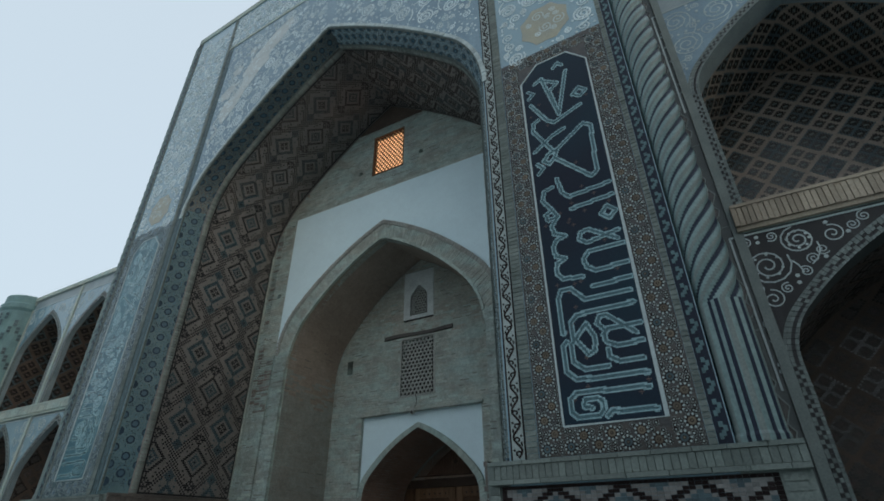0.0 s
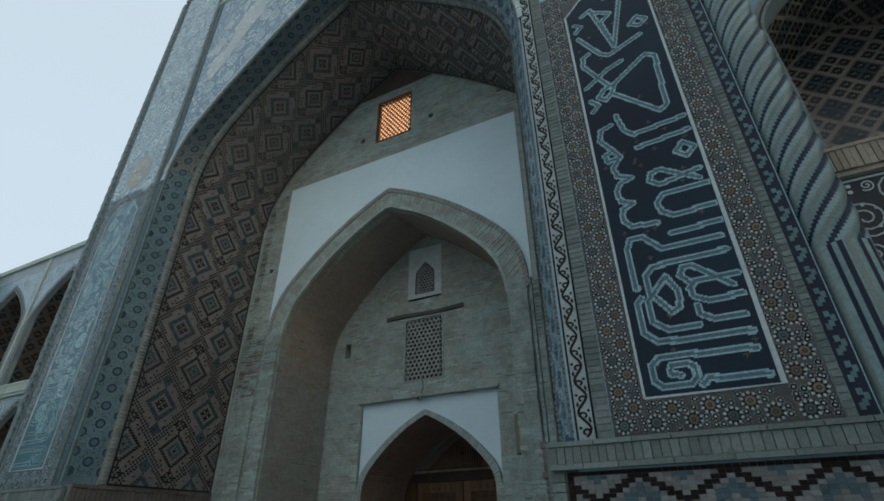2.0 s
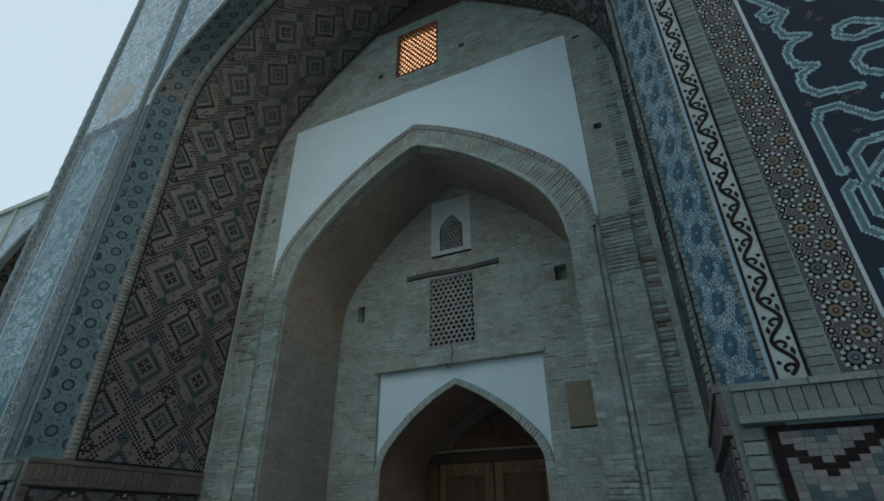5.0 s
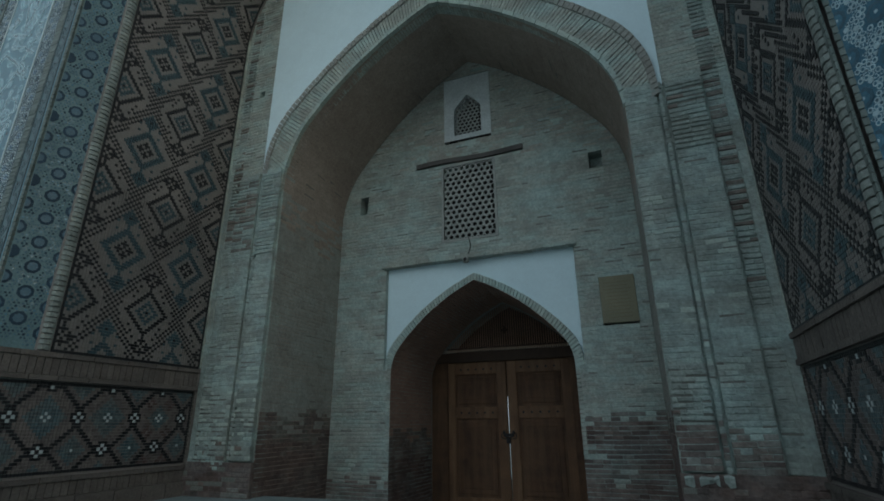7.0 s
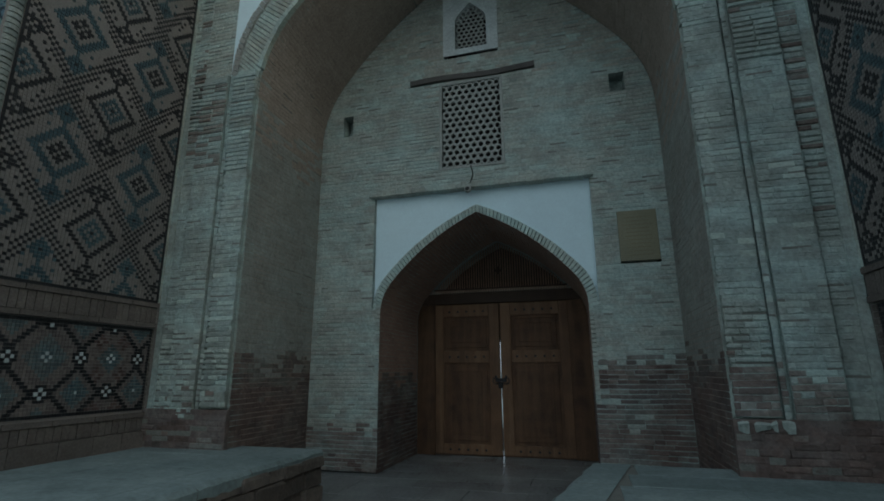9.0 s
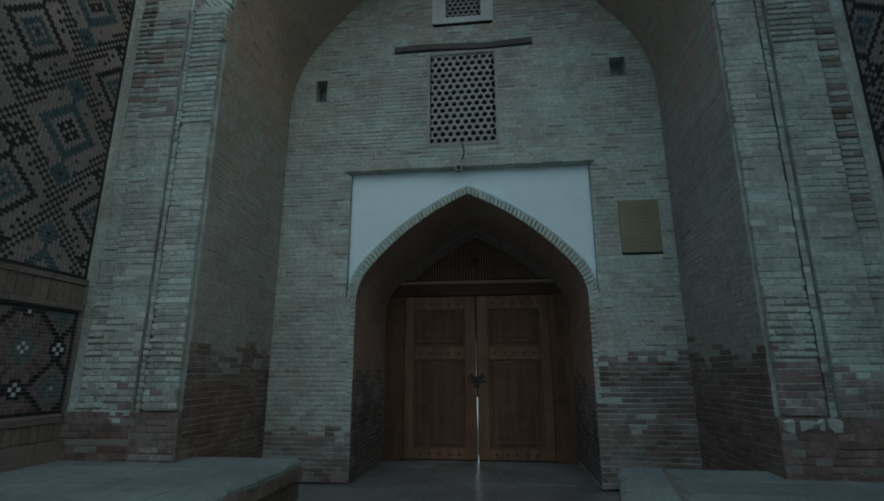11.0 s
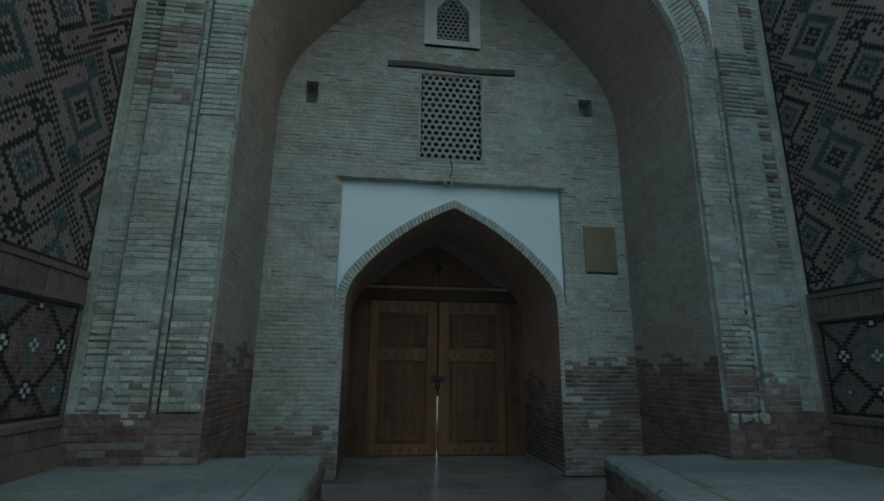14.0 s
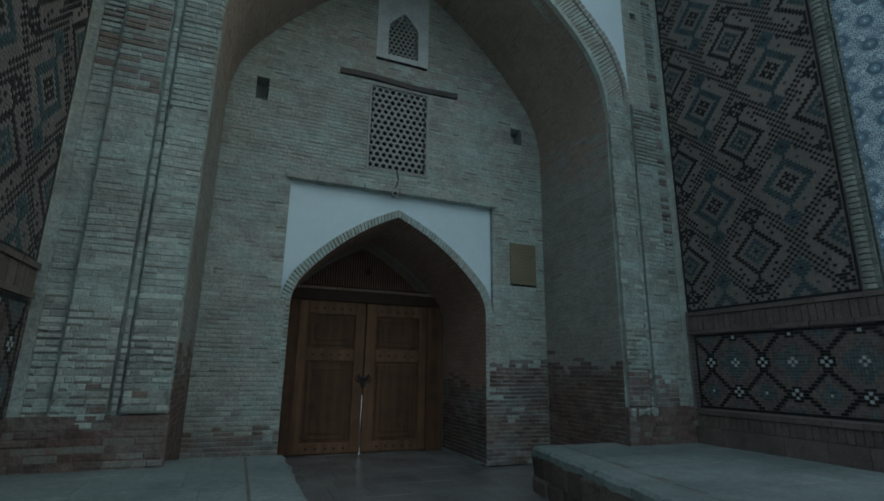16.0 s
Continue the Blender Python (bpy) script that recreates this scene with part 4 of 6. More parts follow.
lay_down(laid, M_back, wall_back, BRICKS3, tint=lambda s, u, r: 2 if r.random() < 0.15 else 0, label="upper brickwork")
r2 = Rng(58)
# pier faces in stepped strips below the springing: the arch's own strip, a narrow strip between two grooves, the broad strip, the outer strip
STRIPS = ((2.72, 3.10, 0.075, 0.25), (3.128, 3.182, 0.045, 0.1), (3.21, 3.63, 0.06, 0.235), (3.66, 3.94, 0.004, 0.26))
RAKED = {(-1, 0): ((1.03, 1.75), (4.1, 5.6)), (-1, 1): ((0.9, 1.9), (3.9, 5.6)), (-1, 2): ((0.9, 2.05), (3.95, 5.6)), (-1, 3): ((0.9, 1.8), (4.0, 9.4)),
         (1, 0): ((1.5, 2.12),), (1, 1): ((5.45, 5.6),), (1, 2): ((4.6, 5.6),), (1, 3): ((2.65, 9.4),)}


def pier_laid(Mp, xs, foot, top, zone, length, seed):
    """Smeared courses with a stretch of open, raked ones."""
    out = []
    cuts = [foot] + [z for q in zone for z in (max(q[0], foot), min(q[1], top))] + [top]
    for n, (z0, z1) in enumerate(zip(cuts, cuts[1:])):
        if z1 - z0 < 0.1:
            continue
        if n % 2:
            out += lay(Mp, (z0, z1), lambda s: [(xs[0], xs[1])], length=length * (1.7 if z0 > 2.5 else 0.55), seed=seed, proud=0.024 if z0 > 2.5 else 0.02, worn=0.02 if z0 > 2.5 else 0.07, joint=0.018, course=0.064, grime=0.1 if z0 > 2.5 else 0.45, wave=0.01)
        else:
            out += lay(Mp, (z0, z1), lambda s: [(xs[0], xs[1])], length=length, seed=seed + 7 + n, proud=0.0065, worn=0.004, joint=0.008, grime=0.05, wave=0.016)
    return out


def chipped(laid, x, depth, r):
    """Bricks whose ends at x are broken away by differing depths."""
    out = []
    for poly, h, su in laid:
        d = r.uniform(0, depth) * (2.0 if r.random() < 0.12 else 1.0)
        out.append(([(a, u + (d if u > 0 else -d)) if abs(abs(u) - x) < 0.02 else (a, u) for a, u in poly], h, su))
    return out


for side in (-1, 1):
    for k, (xa, xb, step, length) in enumerate(STRIPS):
        xs = sorted((side * xa, side * xb))
        b = Bag()
        foot = 1.02 if k == 0 else 0.5
        e = 0.028 if k == 0 else 0.006
        b.box(xs[0] + e, Y_BACK - step, foot, xs[1] - e, Y_BACK - 0.0005, 5.62 if k < 2 else 5.6)
        b.done("pilaster", MORTAR, wall_back)
        Mp = flat((0, Y_BACK - step, 0), (0, 0, 1), (1, 0, 0), (0, -1, 0))
        zone = RAKED[(side, k)]
        if k == 3:
            # smooth margin beside the mosaic
            m = Bag()
            z = 0.6
            while z < 5.6:
                d = min(r2.uniform(0.2, 0.5), 5.6 - z)
                tile(m, Mp, rect(z, side * 3.85, z + d - 0.003, side * 3.94) if side > 0 else rect(z, side * 3.94, z + d - 0.003, side * 3.85), 0.014 + r2.jit(0.003))
                z += d
            m.done("margin", BRICK_PIER, wall_back, kind="stuff")
            xs = sorted((side * 3.66, side * 3.845))
        laid = pier_laid(Mp, xs, foot + 0.005, 9.4 if k == 3 else 5.62, zone, length, 60 + 3 * k + side)
        if k == 0:
            laid = chipped(laid, 2.72, 0.02, r2)
        open_red = 0.2 if side > 0 else 0.3
        lay_down(laid, Mp, wall_back, [BRICK_PIER, BRICK_RED, BRICK_PALE, BRICK_OLD, BRICK_PIER], near=(lambda s, u: s < 3.2) if k in (0, 2) else None,
                 tint=lambda s, u, r: (1 if r.random() < open_red else 0) if zone[-1][0] < s < zone[-1][1] and s > 2.5 and k > 1 else (2 if r.random() < 0.4 else 1 if r.random() < 0.08 else 0) if u < 0 and 0.95 < s < 2.1 else foot_tint(s, u, r) if k < 3 or s < 1.0 else 0, keep=75, label="pier brickwork")
    # worn, crumbling foot of the pier
    if side > 0:
        b = Bag()
        r4 = Rng(88)
        pts = [(2.735 + 0.44 * k / 10, -0.10 + r4.jit(0.018), 0.985 + r4.jit(0.014), 0.895 - 0.02 * math.sin(k * 0.9) + r4.jit(0.007)) for k in range(11)]
        for n, ((xa, ya, ta, ba), (xb, yb, tb, bb)) in enumerate(zip(pts, pts[1:])):
            if n in (2, 7):
                continue
            q = [(xa, Y_BACK + ya + 0.02, ba), (xb, Y_BACK + yb + 0.02, bb), (xb, Y_BACK + yb, tb - 0.02), (xa, Y_BACK + ya, ta - 0.02), (xb, Y_BACK + yb + 0.025, tb), (xa, Y_BACK + ya + 0.025, ta), (xb, Y_BACK - 0.02, tb), (xa, Y_BACK - 0.02, ta)]
            b.add([Vector(p) for p in q], [(0, 1, 2, 3), (3, 2, 4, 5), (5, 4, 6, 7), (0, 3, 5, 7), (1, 6, 4, 2)])
        b.done("springer_stone", BRICK_PIER, wall_back, "pale chipped stone block under the pier strip")
    b = Bag()
    xs = sorted((side * 2.70, side * 3.96))
    b.box(xs[0], Y_BACK - 0.07, 0.4, xs[1], Y_BACK - 0.0005, 1.0)
    b.done("plinth", BRICK_OLD, wall_back, "crumbling reddish plinth")
    Mp = flat((0, Y_BACK - 0.07, 0), (0, 0, 1), (1, 0, 0), (0, -1, 0))
    laid = [(q, h + 0.02 * noise.noise((q[0][0] * 5, q[0][1] * 5, side)), su) for q, h, su in lay(Mp, (0.5, 1.0), lambda s: [(xs[0] + 0.01, xs[1] - 0.01)], 0.064, 0.22, 0.014, 0.016, 70 + side, 0.12)]
    lay_down(laid, Mp, wall_back, [BRICK_RED, BRICK_OLD], near=lambda s, u: True, tint=lambda s, u, r: int(noise.noise((u * 2.0, s * 3.0, 4.0)) + (0.5 if u > 0 else 0.2) + r.jit(0.1) > 0.05), keep=75)
# white field round the niche arch
pts = [p for p in A_NICHE_OUT if p[1] > 5.7]
b = Bag()
for (xa, za), (xb, zb) in zip(pts, pts[1:]):
    b.add([Vector((xa, Y_BACK - 0.022, za)), Vector((xb, Y_BACK - 0.022, zb)), Vector((xb, Y_BACK - 0.022, 9.75)), Vector((xa, Y_BACK - 0.022, 9.75))], [(0, 1, 2, 3)])
for s in (-1, 1):
    xs = sorted((s * 3.07, s * 3.2))
    b.box(xs[0], Y_BACK - 0.021, 5.6, xs[1], Y_BACK + 0.02, 9.75)
b.box(-3.2, Y_BACK - 0.02, 9.745, 3.2, Y_BACK, 9.755)
b.done("plaster_field", PLASTER, wall_back, "large smooth white plaster field above the niche arch")
# Dark brown crescent laid on the wall just under the vault's apex.
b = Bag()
M_crescent = flat((0, Y_BACK - 0.012, 0), (0, 0, 1), (1, 0, 0), (0, -1, 0))
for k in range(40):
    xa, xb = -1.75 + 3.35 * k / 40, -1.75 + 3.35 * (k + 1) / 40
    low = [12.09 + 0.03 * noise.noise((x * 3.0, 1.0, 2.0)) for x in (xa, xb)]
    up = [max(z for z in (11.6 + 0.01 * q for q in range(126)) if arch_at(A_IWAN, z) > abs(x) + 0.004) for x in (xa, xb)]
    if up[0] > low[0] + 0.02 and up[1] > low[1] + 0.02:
        tile(b, M_crescent, [(low[0], xa), (up[0], xa), (up[1], xb - 0.002), (low[1], xb - 0.002)], 0.002)
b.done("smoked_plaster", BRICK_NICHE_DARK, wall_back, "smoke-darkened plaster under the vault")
win3 = structure(new("window_3"), "high lattice window glowing orange from a lamp within", "window")
x0, x1, z0, z1 = TOPWIN
part("lit_pane", [(x0 - 0.02, Y_BACK + 0.17, z0 - 0.02), (x1 + 0.02, Y_BACK + 0.17, z0 - 0.02), (x1 + 0.02, Y_BACK + 0.17, z1 + 0.02), (x0 - 0.02, Y_BACK + 0.17, z1 + 0.02)], [(0, 1, 2, 3)], GLOW, win3, "lamp-lit pane")
frame_box("window_frame", x0 - 0.03, z0 - 0.03, x1 + 0.03, z1 + 0.03, 0.04, Y_BACK - 0.01, Y_BACK + 0.08, WOOD, win3)
b = Bag()
for k in range(-10, 18):
    for sgn in (1, -1):
        c = x0 + 0.112 * k if sgn > 0 else x1 - 0.112 * k
        p = []
        za, zb = z0, z1
        xa, xb = c, c + sgn * (z1 - z0) * 0.7
        # clip to the opening
        t0, t1 = 0.0, 1.0
        d = xb - xa
        lo, hi = sorted(((x0 - xa) / d, (x1 - xa) / d))
        t0, t1 = max(t0, lo), min(t1, hi)
        if t1 - t0 < 0.02:
            continue
        pa, pb = (xa + d * t0, za + (zb - za) * t0), (xa + d * t1, za + (zb - za) * t1)
        dx, dz = pb[0] - pa[0], pb[1] - pa[1]
        L = math.hypot(dx, dz)
        ox, oz = -dz / L * 0.02, dx / L * 0.02
        yy = Y_BACK + (0.03 if sgn > 0 else 0.015)
        q = [(pa[0] + ox, pa[1] + oz), (pb[0] + ox, pb[1] + oz), (pb[0] - ox, pb[1] - oz), (pa[0] - ox, pa[1] - oz)]
        b.add([Vector((x, yy, z)) for x, z in q] + [Vector((x, yy + 0.014, z)) for x, z in q], [(0, 3, 2, 1), (4, 5, 6, 7), (0, 1, 5, 4), (1, 2, 6, 5), (2, 3, 7, 6), (3, 0, 4, 7)])
b.done("lattice", WOOD_DARK, win3, "crossed wooden laths")

# ---- portal vault and side walls with brick mosaic ----
v, f = arch_wall(-6.5, 6.5, 16.3, A_IWAN, -4.28, Y_BACK - 0.0015)
wall_iwan = structure(part("wall_iwan", v, f, TILE_BUFF), "buff brick vault and side walls with glazed mosaic diamonds", "wall")
half = A_IWAN[len(A_IWAN) // 2:]
v, f = soffit(half, -4.42, half, -4.28)
part("reveal", v, f, BRICK_GLAZED, wall_iwan)
L_iwan, M_iwan = vault(A_IWAN, Y_BACK)
CELL, RISE = 0.0400, 0.0391


def diamonds(di, dj):
    """The great mosaic: 0 plain buff, 1 black, 2 slate blue, counted in cells from the middle of a black diamond."""
    i = abs((di + 13) % 26 - 13)
    j = abs((dj + 20) % 40 - 20)
    d, e = i + j, 33 - i - j
    a, b = i + abs(j - 12), (13 - i) + abs(j - 8)
    if d <= 8:
        return 1 if d in (0, 7, 8) else (2 if d in (1, 3, 4) else 0)
    if a <= 3:
        return 0 if a == 0 or i * abs(j - 12) == 1 else 1
    if e <= 8:
        return 2 if e >= 6 else (1 if e in (1, 2, 3) and (13 - i) * (20 - j) != 1 else 0)
    if b <= 3:
        return 1 if b == 0 else 2
    w = i / 13 + j / 20
    if abs(w - 1) < 0.15 and (i + j) % 2 == 0:
        return 1
    if (i, j) in ((5, 7), (4, 9), (9, 13), (9, 10), (6, 5)):
        return 1 if i != 9 else 2
    return 0


for side in (-1, 1):
    bags = {k: Bag() for k in (0, 1, 2, 3, 4)}
    y_front = -4.10 if side < 0 else -4.20
    pan = new("mosaic_panel")
    pan.parent = wall_iwan
    rows = int((L_iwan / 2 - 2.36) / RISE)
    near = 0
    for jr in range(rows):
        s = 2.36 + jr * RISE
        dj = jr - 16
        for ic in range(int(round((-1.99 - y_front) / CELL))):
            y = -1.99 - (ic + 1) * CELL
            di = math.floor((y + CELL / 2 + (3.01 if side < 0 else 3.13)) / CELL + 0.5)
            k = diamonds(di, dj)
            if k == 0 and s > 4.6:
                continue
            ss = s if side < 0 else L_iwan - s - RISE
            g = 0.0025
            poly = rect(ss + g, y - Y_BACK + g, ss + RISE - g, y - Y_BACK + CELL - g)
            if k and s < 3.6 and near < 290:
                one = Bag()
                tile(one, M_iwan, poly, 0.007, 0.002)
                one.done("tile", TILE_BLACK if k == 1 else TILE_TURQ, pan)
                near += 1
                continue
            # high in the vault the tiles turn duller and browner
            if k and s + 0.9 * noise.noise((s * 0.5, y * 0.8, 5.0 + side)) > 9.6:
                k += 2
            tile(bags[k], M_iwan, poly, 0.007 if k else 0.004, 0.002)
    for k, m in enumerate((TILE_BUFF, TILE_BLACK, TILE_TURQ, TILE_DULL, TILE_DULL_BLUE)):
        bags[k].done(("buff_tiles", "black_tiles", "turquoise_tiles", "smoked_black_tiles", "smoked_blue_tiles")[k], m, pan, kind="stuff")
    tagged(pan, "mosaic of black and turquoise diamonds in buff brick")
    # dark edge line round the panel
    b = Bag()
    S = lambda s: s if side < 0 else L_iwan - s
    for s0, s1, u0, u1 in ((2.325, 2.36, y_front - 0.03, -1.96), (2.36, L_iwan / 2, -1.985, -1.955), (2.36, L_iwan / 2, y_front - 0.03, y_front)):
        n = max(1, int((s1 - s0) / 0.15))
        for k in range(n):
            a, c = sorted((S(s0 + (s1 - s0) * k / n), S(s0 + (s1 - s0) * (k + 1) / n)))
            tile(b, M_iwan, rect(a, u0 - Y_BACK, c, u1 - Y_BACK), 0.006)
    b.done("edge_line", TILE_BLACK, wall_iwan)
    # rope moulding of small bricks along the front edge
    b = Bag()
    r = Rng(80 + side)
    s = 2.34
    while s < L_iwan / 2:
        a, c = sorted((S(s), S(s + 0.05)))
        u0, u1 = y_front - 0.175 - Y_BACK, y_front - 0.035 - Y_BACK
        um = (u0 + u1) / 2
        h = 0.035 + r.jit(0.006)
        q = []
        for ss in (a, c):
            for u, hh in ((u0, 0.0), (u0 + 0.03, h * 0.8), (um, h), (u1 - 0.03, h * 0.8), (u1, 0.0)):
                p, nn = M_iwan(ss, u)
                q.append(p + nn * hh)
        b.add(q, [(k, k + 1, 6 + k, 5 + k) for k in range(4)] + [(0, 1, 2, 3, 4), (9, 8, 7, 6, 5)])
        s += 0.064
    if side > 0:
        g = Bag()
        s = 2.34
        while s < L_iwan / 2:
            a, c = sorted((S(s), S(s + 0.058)))
            tile(g, M_iwan, rect(a, -4.415 - Y_BACK, c, y_front - 0.178 - Y_BACK), 0.012 + r.jit(0.004))
            s += 0.064
        g.done("edge_bricks", BRICK_GLAZED, wall_iwan, "", "stuff")
    b.done("rope_moulding", BRICK_ROPE, wall_iwan, "rounded moulding of small bricks", "stuff")
    # lower mosaic panel, with frame and base courses
    X = side * 3.95
    y_end = -4.70 if side < 0 else -4.91
    b = Bag()
    xs = sorted((X, side * 4.24))
    b.box(xs[0], y_end, -0.02, xs[1], -4.285, 2.30)
    b.done("jamb", BRICK_GLAZED, wall_iwan, "straight brick jamb below the splay")
    Ms = flat((X, 0, 0), (0, 0, 1), (0, 1, 0), (-side, 0, 0))
    lo = {k: Bag() for k in (0, 1, 2, 3, 4)}
    c = 0.0372
    u_in, lead = (-1.985, 4) if side < 0 else (-2.03, 6)
    nrow, ncol = 27, int((u_in - y_end - 0.1) / c)
    for jr in range(nrow):
        for ic in range(ncol):
            u = u_in - (ic + 1) * c
            i, j = abs((ic - lead + 10) % 20 - 10), abs((jr - 16 + 10) % 20 - 10)
            near, big, little = min(i + j, 20 - i - j), (10 - i) + j, i + (10 - j)
            odd = side > 0 or ic > 26
            k = 0
            if jr in (0, nrow - 1) or ic in (0, ncol - 1):
                k = 1
            elif near <= 2 or (near == 3 and i % 10 and j % 10):
                k = 1
            elif j - i in (2, 3):
                k = 1
            elif big <= (6 if odd else 4):
                k = 2
            elif little <= (3 if side > 0 else 4):
                k = 2
            elif not odd and abs(i - 6) + abs(j - 5) <= 2 and i + j != 11:
                k = 4
            tile(lo[k], Ms, rect(0.985 + jr * c + 0.002, u + 0.002, 0.985 + (jr + 1) * c - 0.002, u + c - 0.002), 0.007 if k else 0.004, 0.002)
    r5 = Rng(95 + side)
    # white petals of the flowers at the crossings and in the diamonds
    for jr in range(-4, 37, 5):
        for ic in range(lead - 20, 90, 5):
            i, j = (ic - lead) % 20, (jr - 16) % 20
            size = 0.0275 if (i, j) in ((0, 0), (10, 10)) else 0.0252 if (i, j) == (10, 0) else 0.022 if (i, j) == (0, 10) else 0
            if not size:
                continue
            z, u = 0.985 + (jr + 0.5) * c, u_in - (ic + 0.5) * c
            for a, e in ((1, 0), (-1, 0), (0, 1), (0, -1)) if size > 0.025 else ((0, 0),):
                zz, uu = z + a * size * 1.55, u + e * size * 1.55
                if 1.03 < zz < 0.985 + (nrow - 1.6) * c and u_in - (ncol - 1.6) * c < uu < u_in - 0.05:
                    tile(lo[3], Ms, disc(zz, uu, size * r5.uniform(0.85, 1.05), 4, 0.5), 0.010)
    pan = new("mosaic_panel")
    pan.parent = wall_iwan
    tagged(pan, "lower mosaic of black lattice with white flowers")
    for k, m in enumerate((TILE_DADO, TILE_BLACK, TILE_DIM, TILE_WHITE, TILE_RUST)):
        lo[k].done(("buff_tiles", "black_tiles", "turquoise_tiles", "white_tiles", "rust_tiles")[k], m, pan, kind="stuff")
    r = Rng(90 + side)
    for z0, z1, h, brickz in ((2.0, 2.06, 0.05, None), (2.06, 2.26, 0.03, 1), (2.26, 2.32, 0.05, None), (0.90, 0.96, 0.05, None), (0.74, 0.90, 0.03, 1), (0.5, 0.74, 0.075, None)):
        b = Bag()
        y = -1.97
        while y > y_end:
            d = 0.085 if brickz else r.uniform(0.3, 0.5)
            d = min(d, y - y_end)
            if d < 0.015:
                break
            tile(b, Ms, rect(z0 + 0.003, y - d + 0.004, z1 - 0.003, y - 0.004), h + r.jit(0.004))
            y -= d
        b.done("moulding_course", BRICK_MUTED, wall_iwan, kind="stuff")
    for u0, u1 in ((y_end, u_in - ncol * c - 0.004), (u_in + 0.004, -1.97)):
        b = Bag()
        z = 0.97
        while z < 1.98:
            tile(b, Ms, rect(z, u0, z + 0.05, u1), 0.02 + r.jit(0.004))
            z += 0.06
        b.done("moulding_course", BRICK_MUTED, wall_iwan, kind="stuff")
    b = Bag()
    z = 2.34
    while z < 8.5:
        tile(b, Ms, rect(z, -1.955, z + 0.25, -1.905), 0.012)
        z += 0.256
    b.done("moulding_course", BRICK, wall_iwan, kind="stuff")

# ---- portal front ----
v, f = arch_wall(-6.53, 6.53, 16.95, A_FACE, Y_FACE, Y_FACE + 0.35)
wall_face = structure(part("wall_face", v, f, TILE_GREY), "tall portal front clad in blue and turquoise tiles", "wall")
wall_face.matrix_world = SKEW


def on_face(bag, name, mat, label="", kind=""):
    """A part of the portal front from a bag in the front's own frame."""
    return bag.done(name, mat, wall_face, label, kind)


A_SPLAY = arch(3.97, 8.5, 12.88, 2.7, 0.0, 12, 0.03)
L_sp, M_sp = splayed(A_FACE, Y_FACE, A_SPLAY, Y_FACE + 0.52)
v, f = soffit(A_FACE, Y_FACE, A_SPLAY, Y_FACE + 0.52)
band_ob = part("splay", v, f, [TILE_RIM, TILE_SOFFIT, TILE_CORN], wall_face, "splayed band of blue flower tiles")
band_ob.data.polygons.foreach_set("material_index", [1 if p.center.z > 8.9 else 2 if p.center.x > 0 else 0 for p in band_ob.data.polygons])
dark, white, mid, bead, corn, eye = Bag(), Bag(), Bag(), Bag(), Bag(), Bag()
asp = 0.60


def sdisc(s, u, r, n, turn=0.0):
    """A disc on the splay, whose u is a share of its width."""
    return [(s + a, u + b / asp) for a, b in disc(0, 0, r, n, turn)]


PITCH = 0.309
r = Rng(97)
for side in (-1, 1):
    z0 = 2.675 if side < 0 else 2.635
    at = lambda h: h if side < 0 else L_sp - h
    # a file of round flowers, with halved ones along both edges at half the pitch
    z, k = z0 - PITCH / 2, 0
    while z < L_sp / 2 - 0.05:
        for u in (0.5,) if k % 2 else (0.105, 0.915):
            rad = 0.086 if side < 0 else 0.074
            clip = lambda q: [(a, min(0.915, max(0.105, b))) for a, b in q]
            tile(dark if side < 0 else mid, M_sp, clip([sdisc(at(z), u, rad * (1.0 if t % 2 else 0.92), 16)[t] for t in range(16)]), 0.005 if side < 0 else 0.003)
            tile(mid if side < 0 else corn, M_sp, clip(sdisc(at(z), u, rad * 0.62, 8)), 0.0065 if side < 0 else 0.004)
            if side > 0:
                tile(white, M_sp, clip(sdisc(at(z), u, 0.013, 6)), 0.0055)
        z += PITCH / 2
        k += 1
    # the ground between is packed with small rounds and triangles, white-rimmed on one side
    z, k = 2.385, 0
    while z < L_sp / 2:
        for c in range(15):
            u = 0.135 + (c + 0.5 * (k % 2)) * 0.041 / asp
            off = []
            for du, ph in ((0.5, 0.0), (0.105, 0.5), (0.915, 0.5)):
                dz = (z - z0 - ph * PITCH) % PITCH
                off.append(math.hypot(min(dz, PITCH - dz), (u - du) * asp))
            if u > 0.90 or min(off) < (0.104 if side < 0 else 0.094):
                continue
            zo, uo = z + r.jit(0.004), u + r.jit(0.005)
            n = 3 if r.random() < 0.25 else 7
            if side > 0:
                tile(white, M_sp, sdisc(at(zo), uo, 0.0205, n, r.uniform(0, 1)), 0.003)
                tile(corn if r.random() < 0.6 else mid, M_sp, sdisc(at(zo), uo, 0.0115 if n > 3 else 0.009, 7), 0.004)
            else:
                tile((mid, eye, mid, dark)[r.randint(0, 3)], M_sp, sdisc(at(zo), uo, r.uniform(0.011, 0.0165), 6 if n > 3 else 3, r.uniform(0, 1)), 0.005)
        z += 0.0355
        k += 1
on_face(dark, "flower_tiles", TILE_NAVY_BLUE, "dark blue flower tiles", "stuff")
on_face(corn, "flower_tiles", TILE_CORN, "blue flower tiles", "stuff")
on_face(eye, "flower_eyes", TILE_CORN, "", "stuff")
on_face(white, "flower_rims", TILE_RING, "", "stuff")
on_face(mid, "flower_hearts", TILE_BLUE_MID, "", "stuff")
r = Rng(99)
s = 2.36
